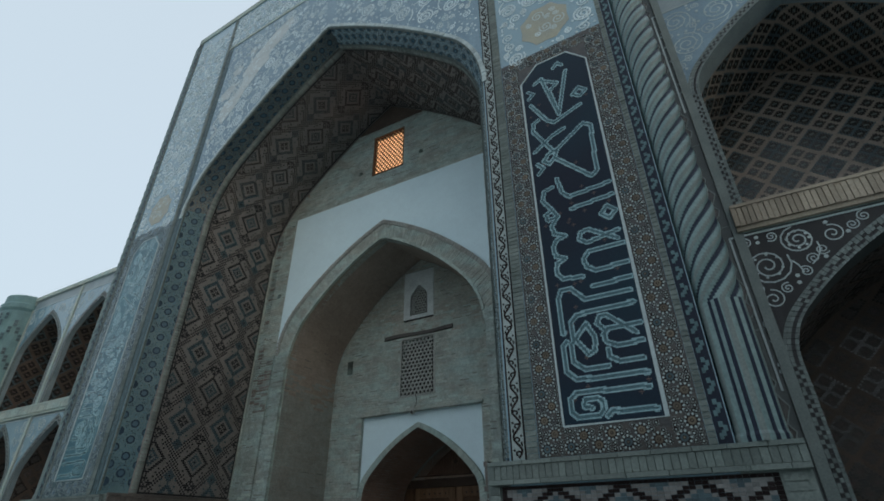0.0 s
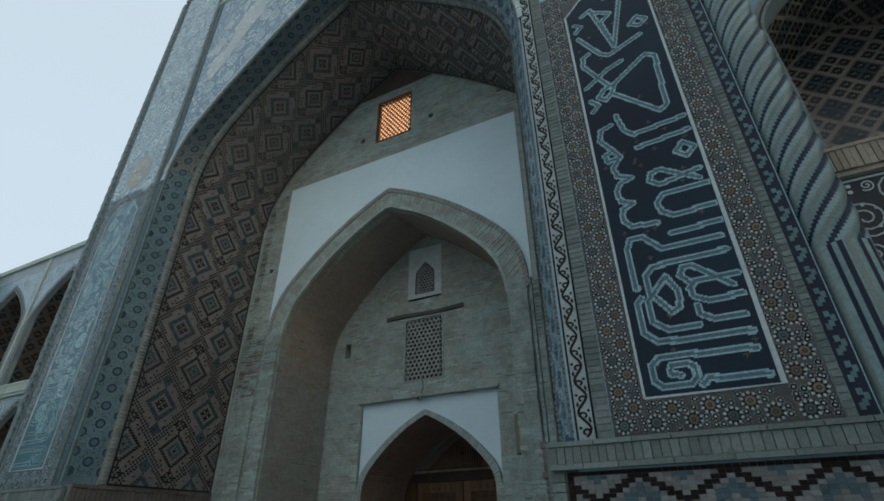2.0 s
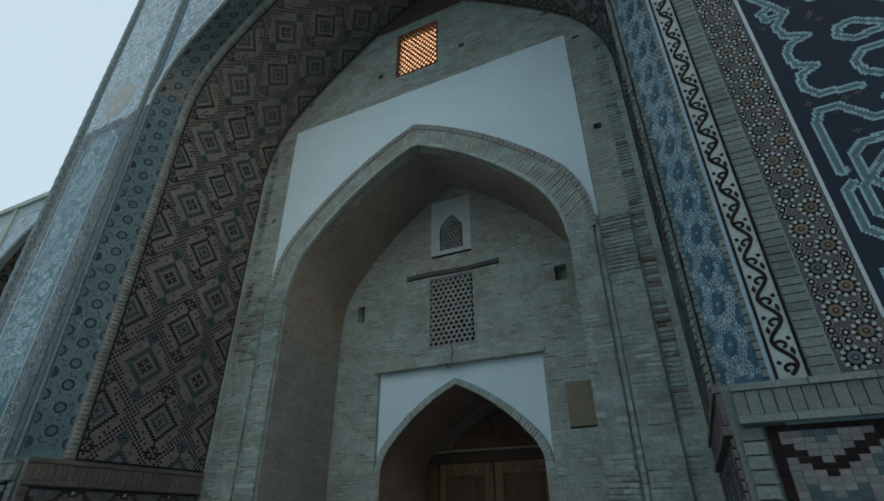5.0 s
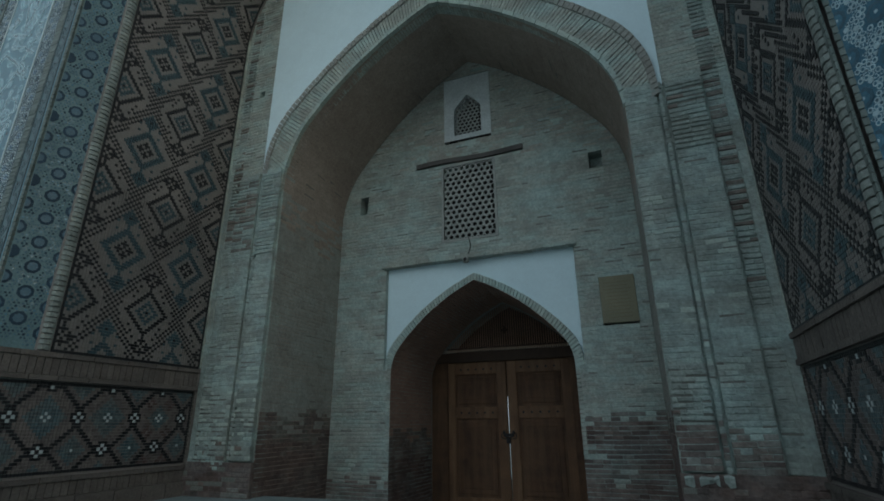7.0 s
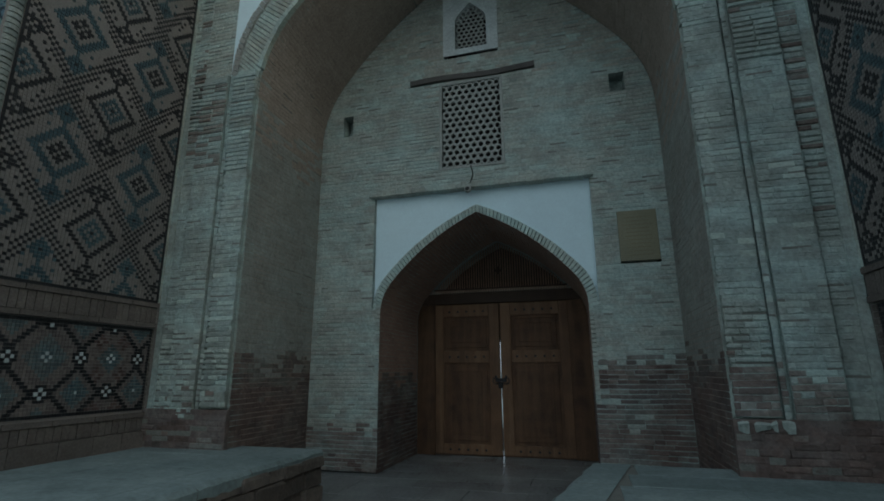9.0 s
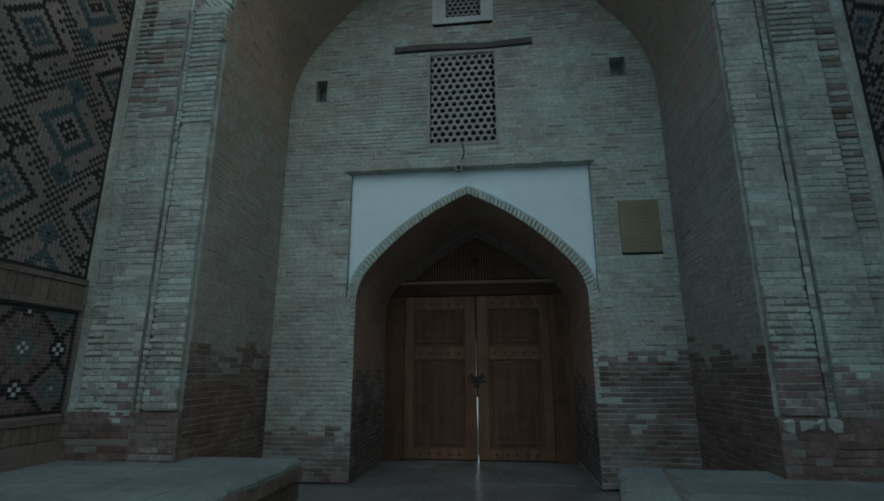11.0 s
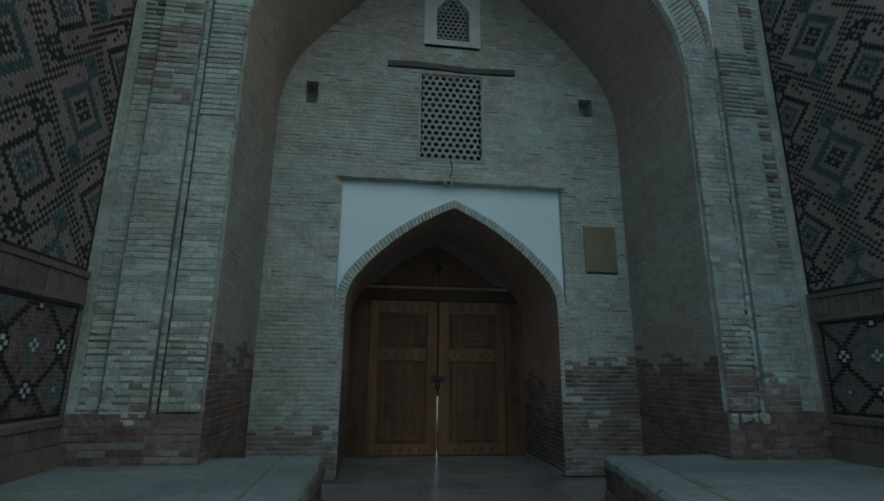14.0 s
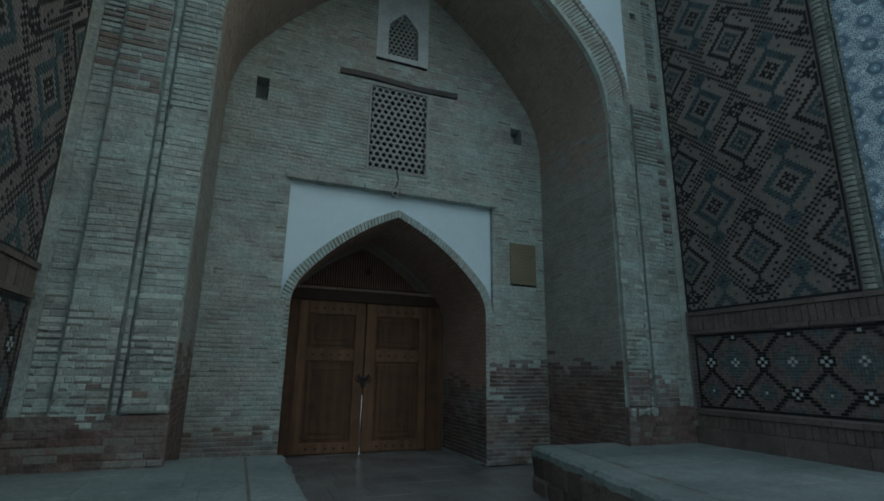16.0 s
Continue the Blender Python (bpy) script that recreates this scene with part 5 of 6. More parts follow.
while s < L_sp - 2.36:
    for u0, u1 in ((0.0, 0.09), (0.93, 1.0)):
        q = []
        h = 0.025 + r.jit(0.004)
        for ss in (s, s + 0.05):
            for u, hh in ((u0, 0.0), ((u0 + u1) / 2, h), (u1, 0.0)):
                p, nn = M_sp(ss, u)
                q.append(p + nn * hh)
        bead.add(q, [(0, 1, 4, 3), (1, 2, 5, 4), (0, 1, 2), (5, 4, 3)])
    s += 0.06
on_face(bead, "rope_moulding", BRICK_GLAZED, "rounded moulding along the splay", "stuff")


def ribbon(bag, M, pts, w, h):
    """A raised strip of width w along the points, mitred at its bends."""
    h += next(STEP)
    n = len(pts)
    rim = [[], []]
    for k, (s, u) in enumerate(pts):
        (sa, ua), (sb, ub) = pts[max(0, k - 1)], pts[min(n - 1, k + 1)]
        d = math.hypot(sb - sa, ub - ua) or 1e-6
        ds, du = (sb - sa) / d, (ub - ua) / d
        if 0 < k < n - 1:
            d1 = math.hypot(s - sa, u - ua) or 1e-6
            wide = min(2.0, 1 / max(0.4, abs(ds * (s - sa) + du * (u - ua)) / d1))
        else:
            wide = 1.0
        e = w * 0.5 * wide
        rim[0].append((s - du * e, u + ds * e))
        rim[1].append((s + du * e, u - ds * e))
    top = [p + nn * h for side in rim for p, nn in (M(*q) for q in side)]
    low = [p - nn * 0.004 for side in rim for p, nn in (M(*q) for q in side)]
    f = []
    for k in range(n - 1):
        f += [(k, k + 1, n + k + 1, n + k), (k + 1, k, 2 * n + k, 2 * n + k + 1), (n + k, n + k + 1, 3 * n + k + 1, 3 * n + k)]
    f += [(0, n, 3 * n, 2 * n), (2 * n - 1, n - 1, 3 * n - 1, 4 * n - 1)]
    bag.add(top + low, f)


def scroll_fill(bag, M, r, bounds, free, radii, wide=0.024, mark=1):
    """Winding scrolls, leaves and dots that fill a field; free(s, u, radius) tells whether there is room for one."""
    s0, s1, u0, u1 = bounds
    done = []
    for rad, tries in radii:
        for k in range(tries):
            s, u = r.uniform(s0, s1), r.uniform(u0, u1)
            if not free(s, u, rad) or any(math.hypot(s - a, u - b) < rad + o - 0.01 for a, b, o in done):
                continue
            done.append((s, u, rad))
            if rad < 0.05:
                tile(bag, M, disc(s, mark * u, rad * 0.8, 5, r.random()), 0.007)
                continue
            ribbon(bag, M, spiral(s, mark * u, rad, 2.6 if rad > 0.15 else 1.7, r.choice((1, -1)), r.random() * 6, 13), wide * (1 if rad > 0.15 else 0.75), 0.007)
            if rad > 0.15:
                for t in range(8):
                    w = t * 0.785 + r.random() * 0.4
                    tile(bag, M, disc(s + rad * 0.6 * math.cos(w), mark * u + rad * 0.6 * math.sin(w), 0.019, 5), 0.009)
                # a stem that leaves the scroll
                w = r.random() * 6.28
                ribbon(bag, M, [(s + rad * (1 + 0.22 * t) * math.cos(w + 0.25 * t), mark * u + rad * (1 + 0.22 * t) * math.sin(w + 0.25 * t)) for t in range(5)
                                if free(s + rad * (1 + 0.22 * t) * math.cos(w + 0.25 * t), u + mark * rad * (1 + 0.22 * t) * math.sin(w + 0.25 * t), 0.03)] or [(s, mark * u), (s + 0.02, mark * u)], wide * 0.8, 0.0075)


def spiral(cs, cu, r0, turns, hand=1, start=0.0, n=14):
    """A scroll that winds out from (cs, cu)."""
    out = []
    for k in range(int(n * turns) + 1):
        a = start + hand * 2 * math.pi * k / n
        q = r0 * (0.12 + 0.88 * k / (n * turns))
        out.append((cs + q * math.sin(a), cu + q * math.cos(a)))
    return out


# strokes of the tall inscription panel, as bent bars: x and height
STROKES = (
    ((5.93, 2.69), (5.47, 2.71), (5.42, 2.67)),
    ((5.90, 2.92), (5.12, 2.95), (5.03, 2.88), (5.03, 2.75), (5.10, 2.68), (5.33, 2.68), (5.39, 2.74), (5.39, 2.83), (5.33, 2.87), (5.2, 2.86), (5.18, 2.79), (5.26, 2.77)),
    ((5.91, 3.07), (5.15, 3.09), (5.03, 3.2), (5.03, 3.5), (5.08, 3.55)),
    ((5.52, 3.2), (5.25, 3.2), (5.13, 3.3), (5.13, 3.5), (5.34, 3.73), (5.42, 3.55), (5.40, 3.40), (5.32, 3.36), (5.2, 3.55)),
    ((5.92, 3.88), (5.25, 3.86), (5.17, 3.78), (5.17, 3.55)),
    ((5.91, 4.03), (5.38, 4.03), (5.22, 4.22), (5.1, 4.22), (5.05, 4.1), (5.06, 3.65)),
    ((5.90, 3.22), (5.66, 3.22), (5.54, 3.3), (5.54, 3.38)),
    ((5.93, 3.42), (5.65, 3.41), (5.54, 3.47), (5.52, 3.56), (5.58, 3.62), (5.94, 3.62)),
    ((5.88, 3.52), (5.60, 3.78), (5.51, 3.79), (5.47, 3.71), (5.55, 3.6)),
    ((5.95, 4.2), (5.50, 4.18)),
    ((5.95, 4.40), (5.57, 4.38), (5.46, 4.46), (5.45, 4.58), (5.52, 4.66), (5.95, 4.66)),
    ((5.90, 4.74), (5.56, 4.98), (5.46, 4.96), (5.43, 4.87), (5.52, 4.79), (5.92, 4.86)),
    ((5.40, 4.34), (5.15, 4.37), (5.08, 4.47), (5.10, 4.6), (5.22, 4.65)),
    ((5.22, 4.65), (5.10, 4.71), (5.08, 4.84), (5.13, 4.94), (5.26, 4.98)),
    ((5.26, 4.98), (5.12, 5.05), (5.10, 5.18), (5.2, 5.3), (5.14, 5.42), (5.04, 5.38), (5.06, 5.28), (5.2, 5.3)),
    ((5.14, 5.42), (5.02, 5.62), (5.06, 5.77), (5.18, 5.8)),
    ((5.76, 5.15), (5.85, 5.25), (5.95, 5.15), (5.85, 5.06), (5.76, 5.15)),
    ((5.95, 5.40), (5.40, 5.36)),
    ((5.94, 5.60), (5.40, 5.56), (5.31, 5.66), (5.26, 5.92)),
    ((5.28, 6.3), (5.74, 5.78), (5.82, 5.84), (5.86, 6.66), (5.76, 6.74), (5.34, 6.44)),
    ((5.34, 6.44), (5.2, 6.4), (5.12, 6.3), (5.2, 6.22), (5.28, 6.3), (5.34, 6.44)),
    ((5.28, 6.42), (5.02, 6.92), (5.04, 7.08), (5.12, 7.12)),
    ((5.48, 6.78), (5.3, 6.72), (5.0, 6.52)),
    ((5.78, 7.12), (5.36, 6.96), (5.26, 7.04), (5.03, 7.48)),
    ((5.66, 7.92), (5.45, 7.08), (5.36, 7.62), (5.5, 7.74), (5.28, 7.9)),
    ((5.7, 7.36), (5.8, 7.46), (5.9, 7.36), (5.8, 7.28), (5.7, 7.36)),
    ((5.02, 6.1), (5.1, 6.18), (5.02, 6.28)),
    ((5.45, 7.08), (5.26, 7.96), (5.14, 7.9)),
    ((5.02, 7.62), (5.1, 7.7), (5.02, 7.78)),
    ((5.48, 8.08), (5.55, 8.16), (5.62, 8.08)),
)


def script_cells(c=0.0165):
    """The strokes as steps of small square tiles: 1 for the pale edge, 0 for the core."""
    out = {}
    for st in STROKES:
        for (xa, za), (xb, zb) in zip(st, st[1:]):
            dx, dz = xb - xa, zb - za
            L2 = dx * dx + dz * dz
            for i in range(int((min(xa, xb) - 4.97) / c), int((max(xa, xb) - 4.87) / c) + 1):
                for j in range(int((min(za, zb) - 2.65) / c), int((max(za, zb) - 2.55) / c) + 1):
                    x, z = 4.92 + (i + 0.5) * c, 2.6 + (j + 0.5) * c
                    t = max(0.0, min(1.0, ((x - xa) * dx + (z - za) * dz) / L2))
                    d = math.hypot(x - xa - dx * t, z - za - dz * t)
                    if d < 0.034 and 4.93 < x < 5.98:
                        out[(j, i)] = min(out.get((j, i), 1), 0 if d < 0.016 else 1)
    return out


SCRIPT = script_cells()


def star_field(bags, M, s0, s1, u0, u1, pitch=0.30):
    """Ochre-hearted rosettes in a zigzag, each ringed by white petals and small eyes, in a border."""
    ring, heart, pale, small = bags
    mid_u = (u0 + u1) / 2
    eyes = []
    centres = []
    s, k = s0 + 0.075, 0
    while s < s1 - 0.06:
        centres.append((s, mid_u + (0.052 if k % 2 else -0.052), k))
        s += pitch / 2
        k += 1
    for s, u, k in centres:
        tile(ring, M, disc(s, u, 0.062, 14), 0.004)
        for q in range(10):
            a = 2 * math.pi * (q + 0.5) / 10
            w = 0.21
            tile(pale, M, [(s + rr * math.cos(a + t), u + rr * math.sin(a + t)) for rr, t in ((0.047, 0.0), (0.066, -w), (0.079, 0.0), (0.066, w))], 0.007)
        tile(heart if k % 4 else small, M, disc(s, u, 0.040, 12), 0.0075)
        tile(ring, M, disc(s, u, 0.019, 8), 0.010)
        tile(heart, M, disc(s, u, 0.012, 6), 0.0125)
    spots = [(s + 0.1 * math.cos(q * 0.6283 + k), u + 0.1 * math.sin(q * 0.6283 + k)) for s, u, k in centres for q in range(10)]
    spots += [(s0 + 0.028 + 0.056 * k, u) for k in range(int((s1 - s0 - 0.04) / 0.056)) for u in (u0 + 0.03, mid_u, u1 - 0.03)]
    for ss, uu in spots:
        if not (u0 + 0.022 < uu < u1 - 0.022 and s0 + 0.02 < ss < s1 - 0.02):
            continue
        if any(math.hypot(ss - x, uu - y) < 0.052 for x, y in eyes[-90:]) or any(math.hypot(ss - x, uu - y) < 0.094 for x, y, _ in centres):
            continue
        eyes.append((ss, uu))
        tile(pale, M, disc(ss, uu, 0.030, 6, 0.5), 0.0045)
        tile(ring, M, disc(ss, uu, 0.0255, 8), 0.007)
        tile(pale, M, disc(ss, uu, 0.0105, 6), 0.0095)


for side in (-1, 1):
    Mf = flat((0, Y_FACE, 0), (0, 0, 1), (side, 0, 0), (0, -1, 0))
    # inscription panel
    b = Bag()
    tile(b, Mf, [(2.6, 4.92), (2.6, 6.0), (8.0, 6.0), (8.32, 5.72), (8.32, 5.22), (8.0, 4.92)], 0.004)
    on_face(b, "inscription_ground", TILE_INK if side > 0 else TILE_INK_BLUE, "deep navy ground of the inscription")
    b = Bag()
    edge = [(2.6, 4.92), (2.6, 6.0), (8.0, 6.0), (8.32, 5.72), (8.32, 5.22), (8.0, 4.92), (2.6, 4.92)]
    ribbon(b, Mf, edge, 0.022, 0.012)
    on_face(b, "inscription_frame", TILE_PALE, "pale raised frame line")
    pale, turq = Bag(), Bag()
    c = 0.0165
    for (z, x), k in SCRIPT.items():
        tile(pale if k else turq, Mf, rect(2.6 + z * c, 4.92 + x * c, 2.6 + (z + 1) * c - 0.001, 4.92 + (x + 1) * c - 0.001), 0.007)
    on_face(pale, "inscription_bars", TILE_SCRIPT, "pale bars of interlaced script", "stuff")
    if side < 0:
        # pale scrolls painted in for sky reflections that mottle the upper panel
        fill = Bag()
        scroll_fill(fill, Mf, Rng(63), (3.3, 8.25, 4.96, 5.96), lambda s, u, rad: 4.94 < u - rad and u + rad < 5.98 and (s + rad < 8.0 or abs(u - 5.47) < 0.3), ((0.17, 60), (0.11, 160), (0.07, 300), (0.03, 300)), 0.034)
        on_face(fill, "inscription_scrolls", TILE_SCRIPT, "", "stuff")
    on_face(turq, "inscription_bars", TILE_TEAL, "dark teal core of the script bars", "stuff")
    b = Bag()
    r = Rng(33)
    for k in range(46):
        z, x = r.uniform(2.7, 7.9), r.uniform(5.0, 5.92)
        tile(b, Mf, disc(z, x, 0.012, 4), 0.006)
        for q in range(4):
            tile(b, Mf, disc(z + 0.02 * math.cos(q * 1.5708), x + 0.02 * math.sin(q * 1.5708), 0.009, 4), 0.006)
    on_face(b, "inscription_flowers", TILE_RUST, "", "stuff")
    # star borders
    bags = tuple(Bag() for _ in range(4))
    star_field(bags, Mf, 2.31, 8.6, 4.61, 4.90)
    star_field(bags, Mf, 2.31, 8.6, 6.02, 6.30)
    Mh = flat((side * 4.9, Y_FACE, 2.30), (side, 0, 0), (0, 0, 1), (0, -1, 0))
    star_field(bags, Mh, 0.0, 1.1, 0.0, 0.28)
    Mh2 = flat((side * 4.9, Y_FACE, 8.36), (side, 0, 0), (0, 0, 1), (0, -1, 0))
    star_field(bags, Mh2, 0.0, 1.1, 0.0, 0.26)
    for bg, nm, m in zip(bags, ("star_rings", "star_hearts", "star_points", "star_small"), (TILE_BROWN, TILE_OCHRE, TILE_VINE, TILE_TURQ) if side > 0 else (TILE_NAVY_BLUE, TILE_BLUE, TILE_PALE, TILE_TURQ)):
        if bg.v:
            on_face(bg, nm, m, "", "stuff")
    b = Bag()
    for q in ([(8.0, 4.9), (8.33, 5.21), (8.335, 4.9)], [(8.0, 6.02), (8.335, 6.02), (8.33, 5.73)]):
        tile(b, Mf, q, 0.003)
    for q in (rect(2.30, 4.605, 8.62, 4.915), rect(2.30, 6.005, 8.62, 6.31), rect(2.30, 4.915, 2.595, 6.005), rect(8.33, 4.915, 8.62, 6.005)):
        tile(b, Mf, q, 0.002)
    on_face(b, "star_border", TILE_BORDER if side > 0 else TILE_BORDER_BLUE, "star-patterned tile border")
    # vine strip: dark winding stem with leaves between dark lines on white
    b = Bag()
    tile(b, Mf, rect(2.3, 4.28, 15.1, 4.44), 0.004)
    on_face(b, "vine_strip", TILE_VINE if side > 0 else TILE_RIM, "white strip with a winding dark vine")
    b = Bag()
    rv = Rng(46 + side)
    pts = [(2.32 + 0.0155 * k, 4.36 + 0.043 * math.sin(2 * math.pi * k * 0.0155 / 0.30) + 0.005 * math.sin(k * 0.37)) for k in range(824)]
    ribbon(b, Mf, pts, 0.025, 0.008)
    z, k = 2.32 + 0.075, 0
    while z < 14.95:
        # at every crest a tendril curls back into the bend, with a leaf on its outer side
        sg = 1 if k % 2 == 0 else -1
        hook = [(z - 0.03 + 0.027 * math.sin(t * 0.55) * (1 - 0.03 * t), 4.36 + sg * (0.036 - 0.030 * (1 - math.cos(t * 0.55)))) for t in range(9)]
        ribbon(b, Mf, hook, 0.019, 0.0085)
        zl, ul = z + 0.075 + rv.jit(0.01), 4.36 + sg * 0.048
        tile(b, Mf, [(zl - 0.03, ul + sg * 0.002), (zl - 0.008, ul + 0.015), (zl + 0.022, ul + 0.008), (zl + 0.03, ul - sg * 0.006), (zl + 0.004, ul - 0.014)], 0.0085)
        zl, ul = z + 0.01 + rv.jit(0.01), 4.36 - sg * 0.002
        tile(b, Mf, disc(zl, ul - sg * 0.045, 0.0155, 5, rv.random()), 0.0085)
        z += 0.15
        k += 1
    for u in (4.275, 4.445):
        tile(b, Mf, rect(2.3, u - 0.009, 15.1, u + 0.009), 0.010)
    on_face(b, "vine", TILE_BROWN if side > 0 else TILE_TURQ, "", "stuff")
    # small brick strips
    r = Rng(44)
    for u0, u1, ztop in ((4.46, 4.595, 16.7), (6.315, 6.385, 16.7)):
        b = Bag()
        z = 2.3
        while z < ztop:
            tile(b, Mf, rect(z, u0, z + 0.052, u1), 0.014 + r.jit(0.003))
            z += 0.06
        on_face(b, "brick_strip", BRICK_GLAZED, "", "stuff")
    # chain strip
    b = Bag()
    tile(b, Mf, rect(2.3, 6.39, 16.7, 6.52), 0.004)
    on_face(b, "chain_strip", TILE_NAVY, "dark strip with a white chain")
    b = Bag()
    z = 2.34
    while z < 16.6:
        for a, c, u0, u1 in ((0.0, 0.055, 6.415, 6.45), (0.028, 0.08, 6.442, 6.478), (0.07, 0.125, 6.464, 6.5), (0.11, 0.16, 6.43, 6.468)):
            tile(b, Mf, rect(z + a, u0, z + c, u1), 0.010)
        z += 0.21
    on_face(b, "chain_links", TILE_RIM, "", "stuff")
    # medallions and scrollwork of the upper strip
    b, g = Bag(), Bag()
    r = Rng(55)
    z = 9.25
    while z < 15.6:
        if z < 10:
            tile(g, Mf, [(z + q * 0.5 * math.cos(t * 0.3927), 5.46 + q * 0.46 * math.sin(t * 0.3927)) for t in range(16) for q in (1.0 if t % 2 else 0.88,)], 0.004)
        z += 1.5
    scroll_fill(b, Mf, r, (8.66, 16.2, 4.64, 6.28), lambda s, u, rad: 4.63 < u - rad and u + rad < 6.29 and math.hypot(s - 9.25, u - 5.46) > 0.5 + rad, ((0.24, 120), (0.17, 400), (0.11, 700), (0.07, 900), (0.03, 900)), 0.03)
    scroll_fill(b, Mf, r, (8.8, 9.7, 5.0, 5.9), lambda s, u, rad: math.hypot(s - 9.25, u - 5.46) + rad < 0.4, ((0.12, 60), (0.06, 60)), 0.02)
    scroll_fill(b, Mf, r, (15.25, 16.65, 0.1, 4.6), lambda s, u, rad: 15.22 < s - rad and s + rad < 16.68 and 0.08 < u - rad and u + rad < 4.6, ((0.24, 60), (0.17, 200), (0.11, 300), (0.07, 400), (0.03, 400)), 0.03)
    on_face(g, "medallions", TILE_OCHRE_PALE, "lobed ochre medallions", "stuff")
    on_face(b, "scrollwork", TILE_SCROLL, "pale scrollwork", "stuff")
    # spandrel with scrolls and pale plain shapes
    b, w = Bag(), Bag()
    r = Rng(66)
    z = 10.0
    scroll_fill(b, Mf, r, (9.9, 15.05, 0.1, 4.2), lambda s, u, rad: u - rad > arch_at(A_FACE, s - rad * 0.8) + 0.1 and u + rad < 4.24 and s + rad < 15.08, ((0.22, 60), (0.1, 160), (0.07, 300), (0.035, 700), (0.022, 900)), 0.03)
    shape = [(11.5, 3.72), (11.95, 3.98), (12.35, 3.85), (12.55, 3.42), (12.95, 3.2), (13.3, 3.32), (13.9, 2.9), (14.5, 2.15), (14.75, 1.6), (14.4, 1.5), (13.95, 1.8), (13.55, 2.3),
             (13.3, 2.25), (13.0, 2.6), (12.72, 2.78), (12.5, 3.02), (12.1, 3.2), (11.8, 3.45)]
    tile(w, Mf, shape, 0.006)
    for z, x, rad in ((12.75, 3.86, 0.24), (12.95, 3.7, 0.16), (13.62, 3.62, 0.2), (14.2, 3.1, 0.15)):
        tile(w, Mf, [(z + rad * (1 + 0.18 * math.cos(5 * t)) * math.cos(t), x + rad * (1 + 0.18 * math.cos(5 * t)) * math.sin(t)) for t in (0.35 * k for k in range(18))], 0.006)
    for k in range(3):
        ribbon(w, Mf, [(10.8 + k * 1.2 + 0.1 * m, 3.98 - 0.5 * k + 0.12 * math.sin(m * 0.9 + k)) for m in range(12)], 0.05, 0.007)
    on_face(b, "spandrel_scrolls", TILE_SCROLL, "pale scrolls", "stuff")
    on_face(w, "spandrel_shapes", TILE_WHITE, "large pale plain shape", "stuff")
    # base ledge, lower zigzag mosaic with margins
    r = Rng(77)
    for z0, z1, h, tall in ((2.245, 2.29, 0.075, False), (2.10, 2.245, 0.06, True), (2.05, 2.10, 0.075, False)):
        b = Bag()
        x = 4.0
        while x < 7.05:
            d = 0.075 if tall else r.uniform(0.3, 0.45)
            tile(b, Mf, rect(z0 + 0.002, x, z1 - 0.002, min(x + d - 0.006, 7.06)), h + r.jit(0.004))
            x += d
            if side > 0 and tall:
                on_face(b, "ledge_brick", BRICK_GLAZED)
                b = Bag()
        if b.v:
            on_face(b, "ledge_course", BRICK_GLAZED, "", "stuff")
    zz = {k: Bag() for k in (0, 1, 2, 3)}
    cw, ch = 0.058, 0.036
    single = 0
    for j in range(38):
        for i in range(46):
            x, z = 4.13 + i * cw, 2.035 - (j + 1) * ch
            t = abs((i + 2) % 12 - 6)
            q = (j + t) % 12
            k = 0
            if i in (0, 45) or j == 0:
                k = 1
            elif q in (6, 7):
                k = 1
            elif q in (0, 1, 2, 11) and t < 3:
                k = 2
            elif q in (9, 10, 11) and t > 3:
                k = 2
            elif q == 3 and t == 5:
                k = 3
            if side > 0 and k and j < 16 and single < 290:
                one = Bag()
                tile(one, Mf, rect(z + 0.001, x + 0.001, z + ch - 0.001, x + cw - 0.001), 0.006)
                on_face(one, "tile", (None, TILE_BROWN, TILE_TURQ, TILE_WHITE)[k])
                single += 1
                continue
            tile(zz[k], Mf, rect(z + 0.001, x + 0.001, z + ch - 0.001, x + cw - 0.001), 0.006)
    for k, m in enumerate((TILE_BUFF_PALE, TILE_BROWN, TILE_TURQ, TILE_WHITE)):
        on_face(zz[k], ("buff_tiles", "dark_tiles", "turquoise_tiles", "white_tiles")[k], m, "", "stuff")
    b = Bag()
    z = 0.6
    while z < 2.04:
        for u0, u1 in ((3.99, 4.11), (6.82, 7.0)):
            tile(b, Mf, rect(z, u0, z + 0.07, u1), 0.016 + r.jit(0.004))
        z += 0.08
    on_face(b, "brick_margin", BRICK_GLAZED, "", "stuff")
    # frame lines of the spandrel field and the crest
    b = Bag()
    tile(b, Mf, rect(15.1, 0.0, 15.2, 4.45), 0.02)
    tile(b, Mf, rect(16.72, 0.0, 16.95, 6.53), 0.03)
    on_face(b, "frame_line", BRICK_PALE)
b = Bag()
pts = [p for p in A_FACE if p[1] > 8.6]
for (xa, za), (xb, zb) in zip(pts, pts[1:]):
    b.add([Vector((xa, Y_FACE - 0.003, za)), Vector((xb, Y_FACE - 0.003, zb)), Vector((xb, Y_FACE - 0.003, 15.1)), Vector((xa, Y_FACE - 0.003, 15.1))], [(0, 1, 2, 3)])
on_face(b, "spandrel_ground", TILE_BLUE, "blue tiled spandrel")
voussoirs(arch(4.32, 8.5, 13.16, 2.45, 0.0, 12, 0.03), A_FACE, Y_FACE, 0.03, wall_face, step=0.08, seed=8, zmin=8.5, mats=TILE_PALE)


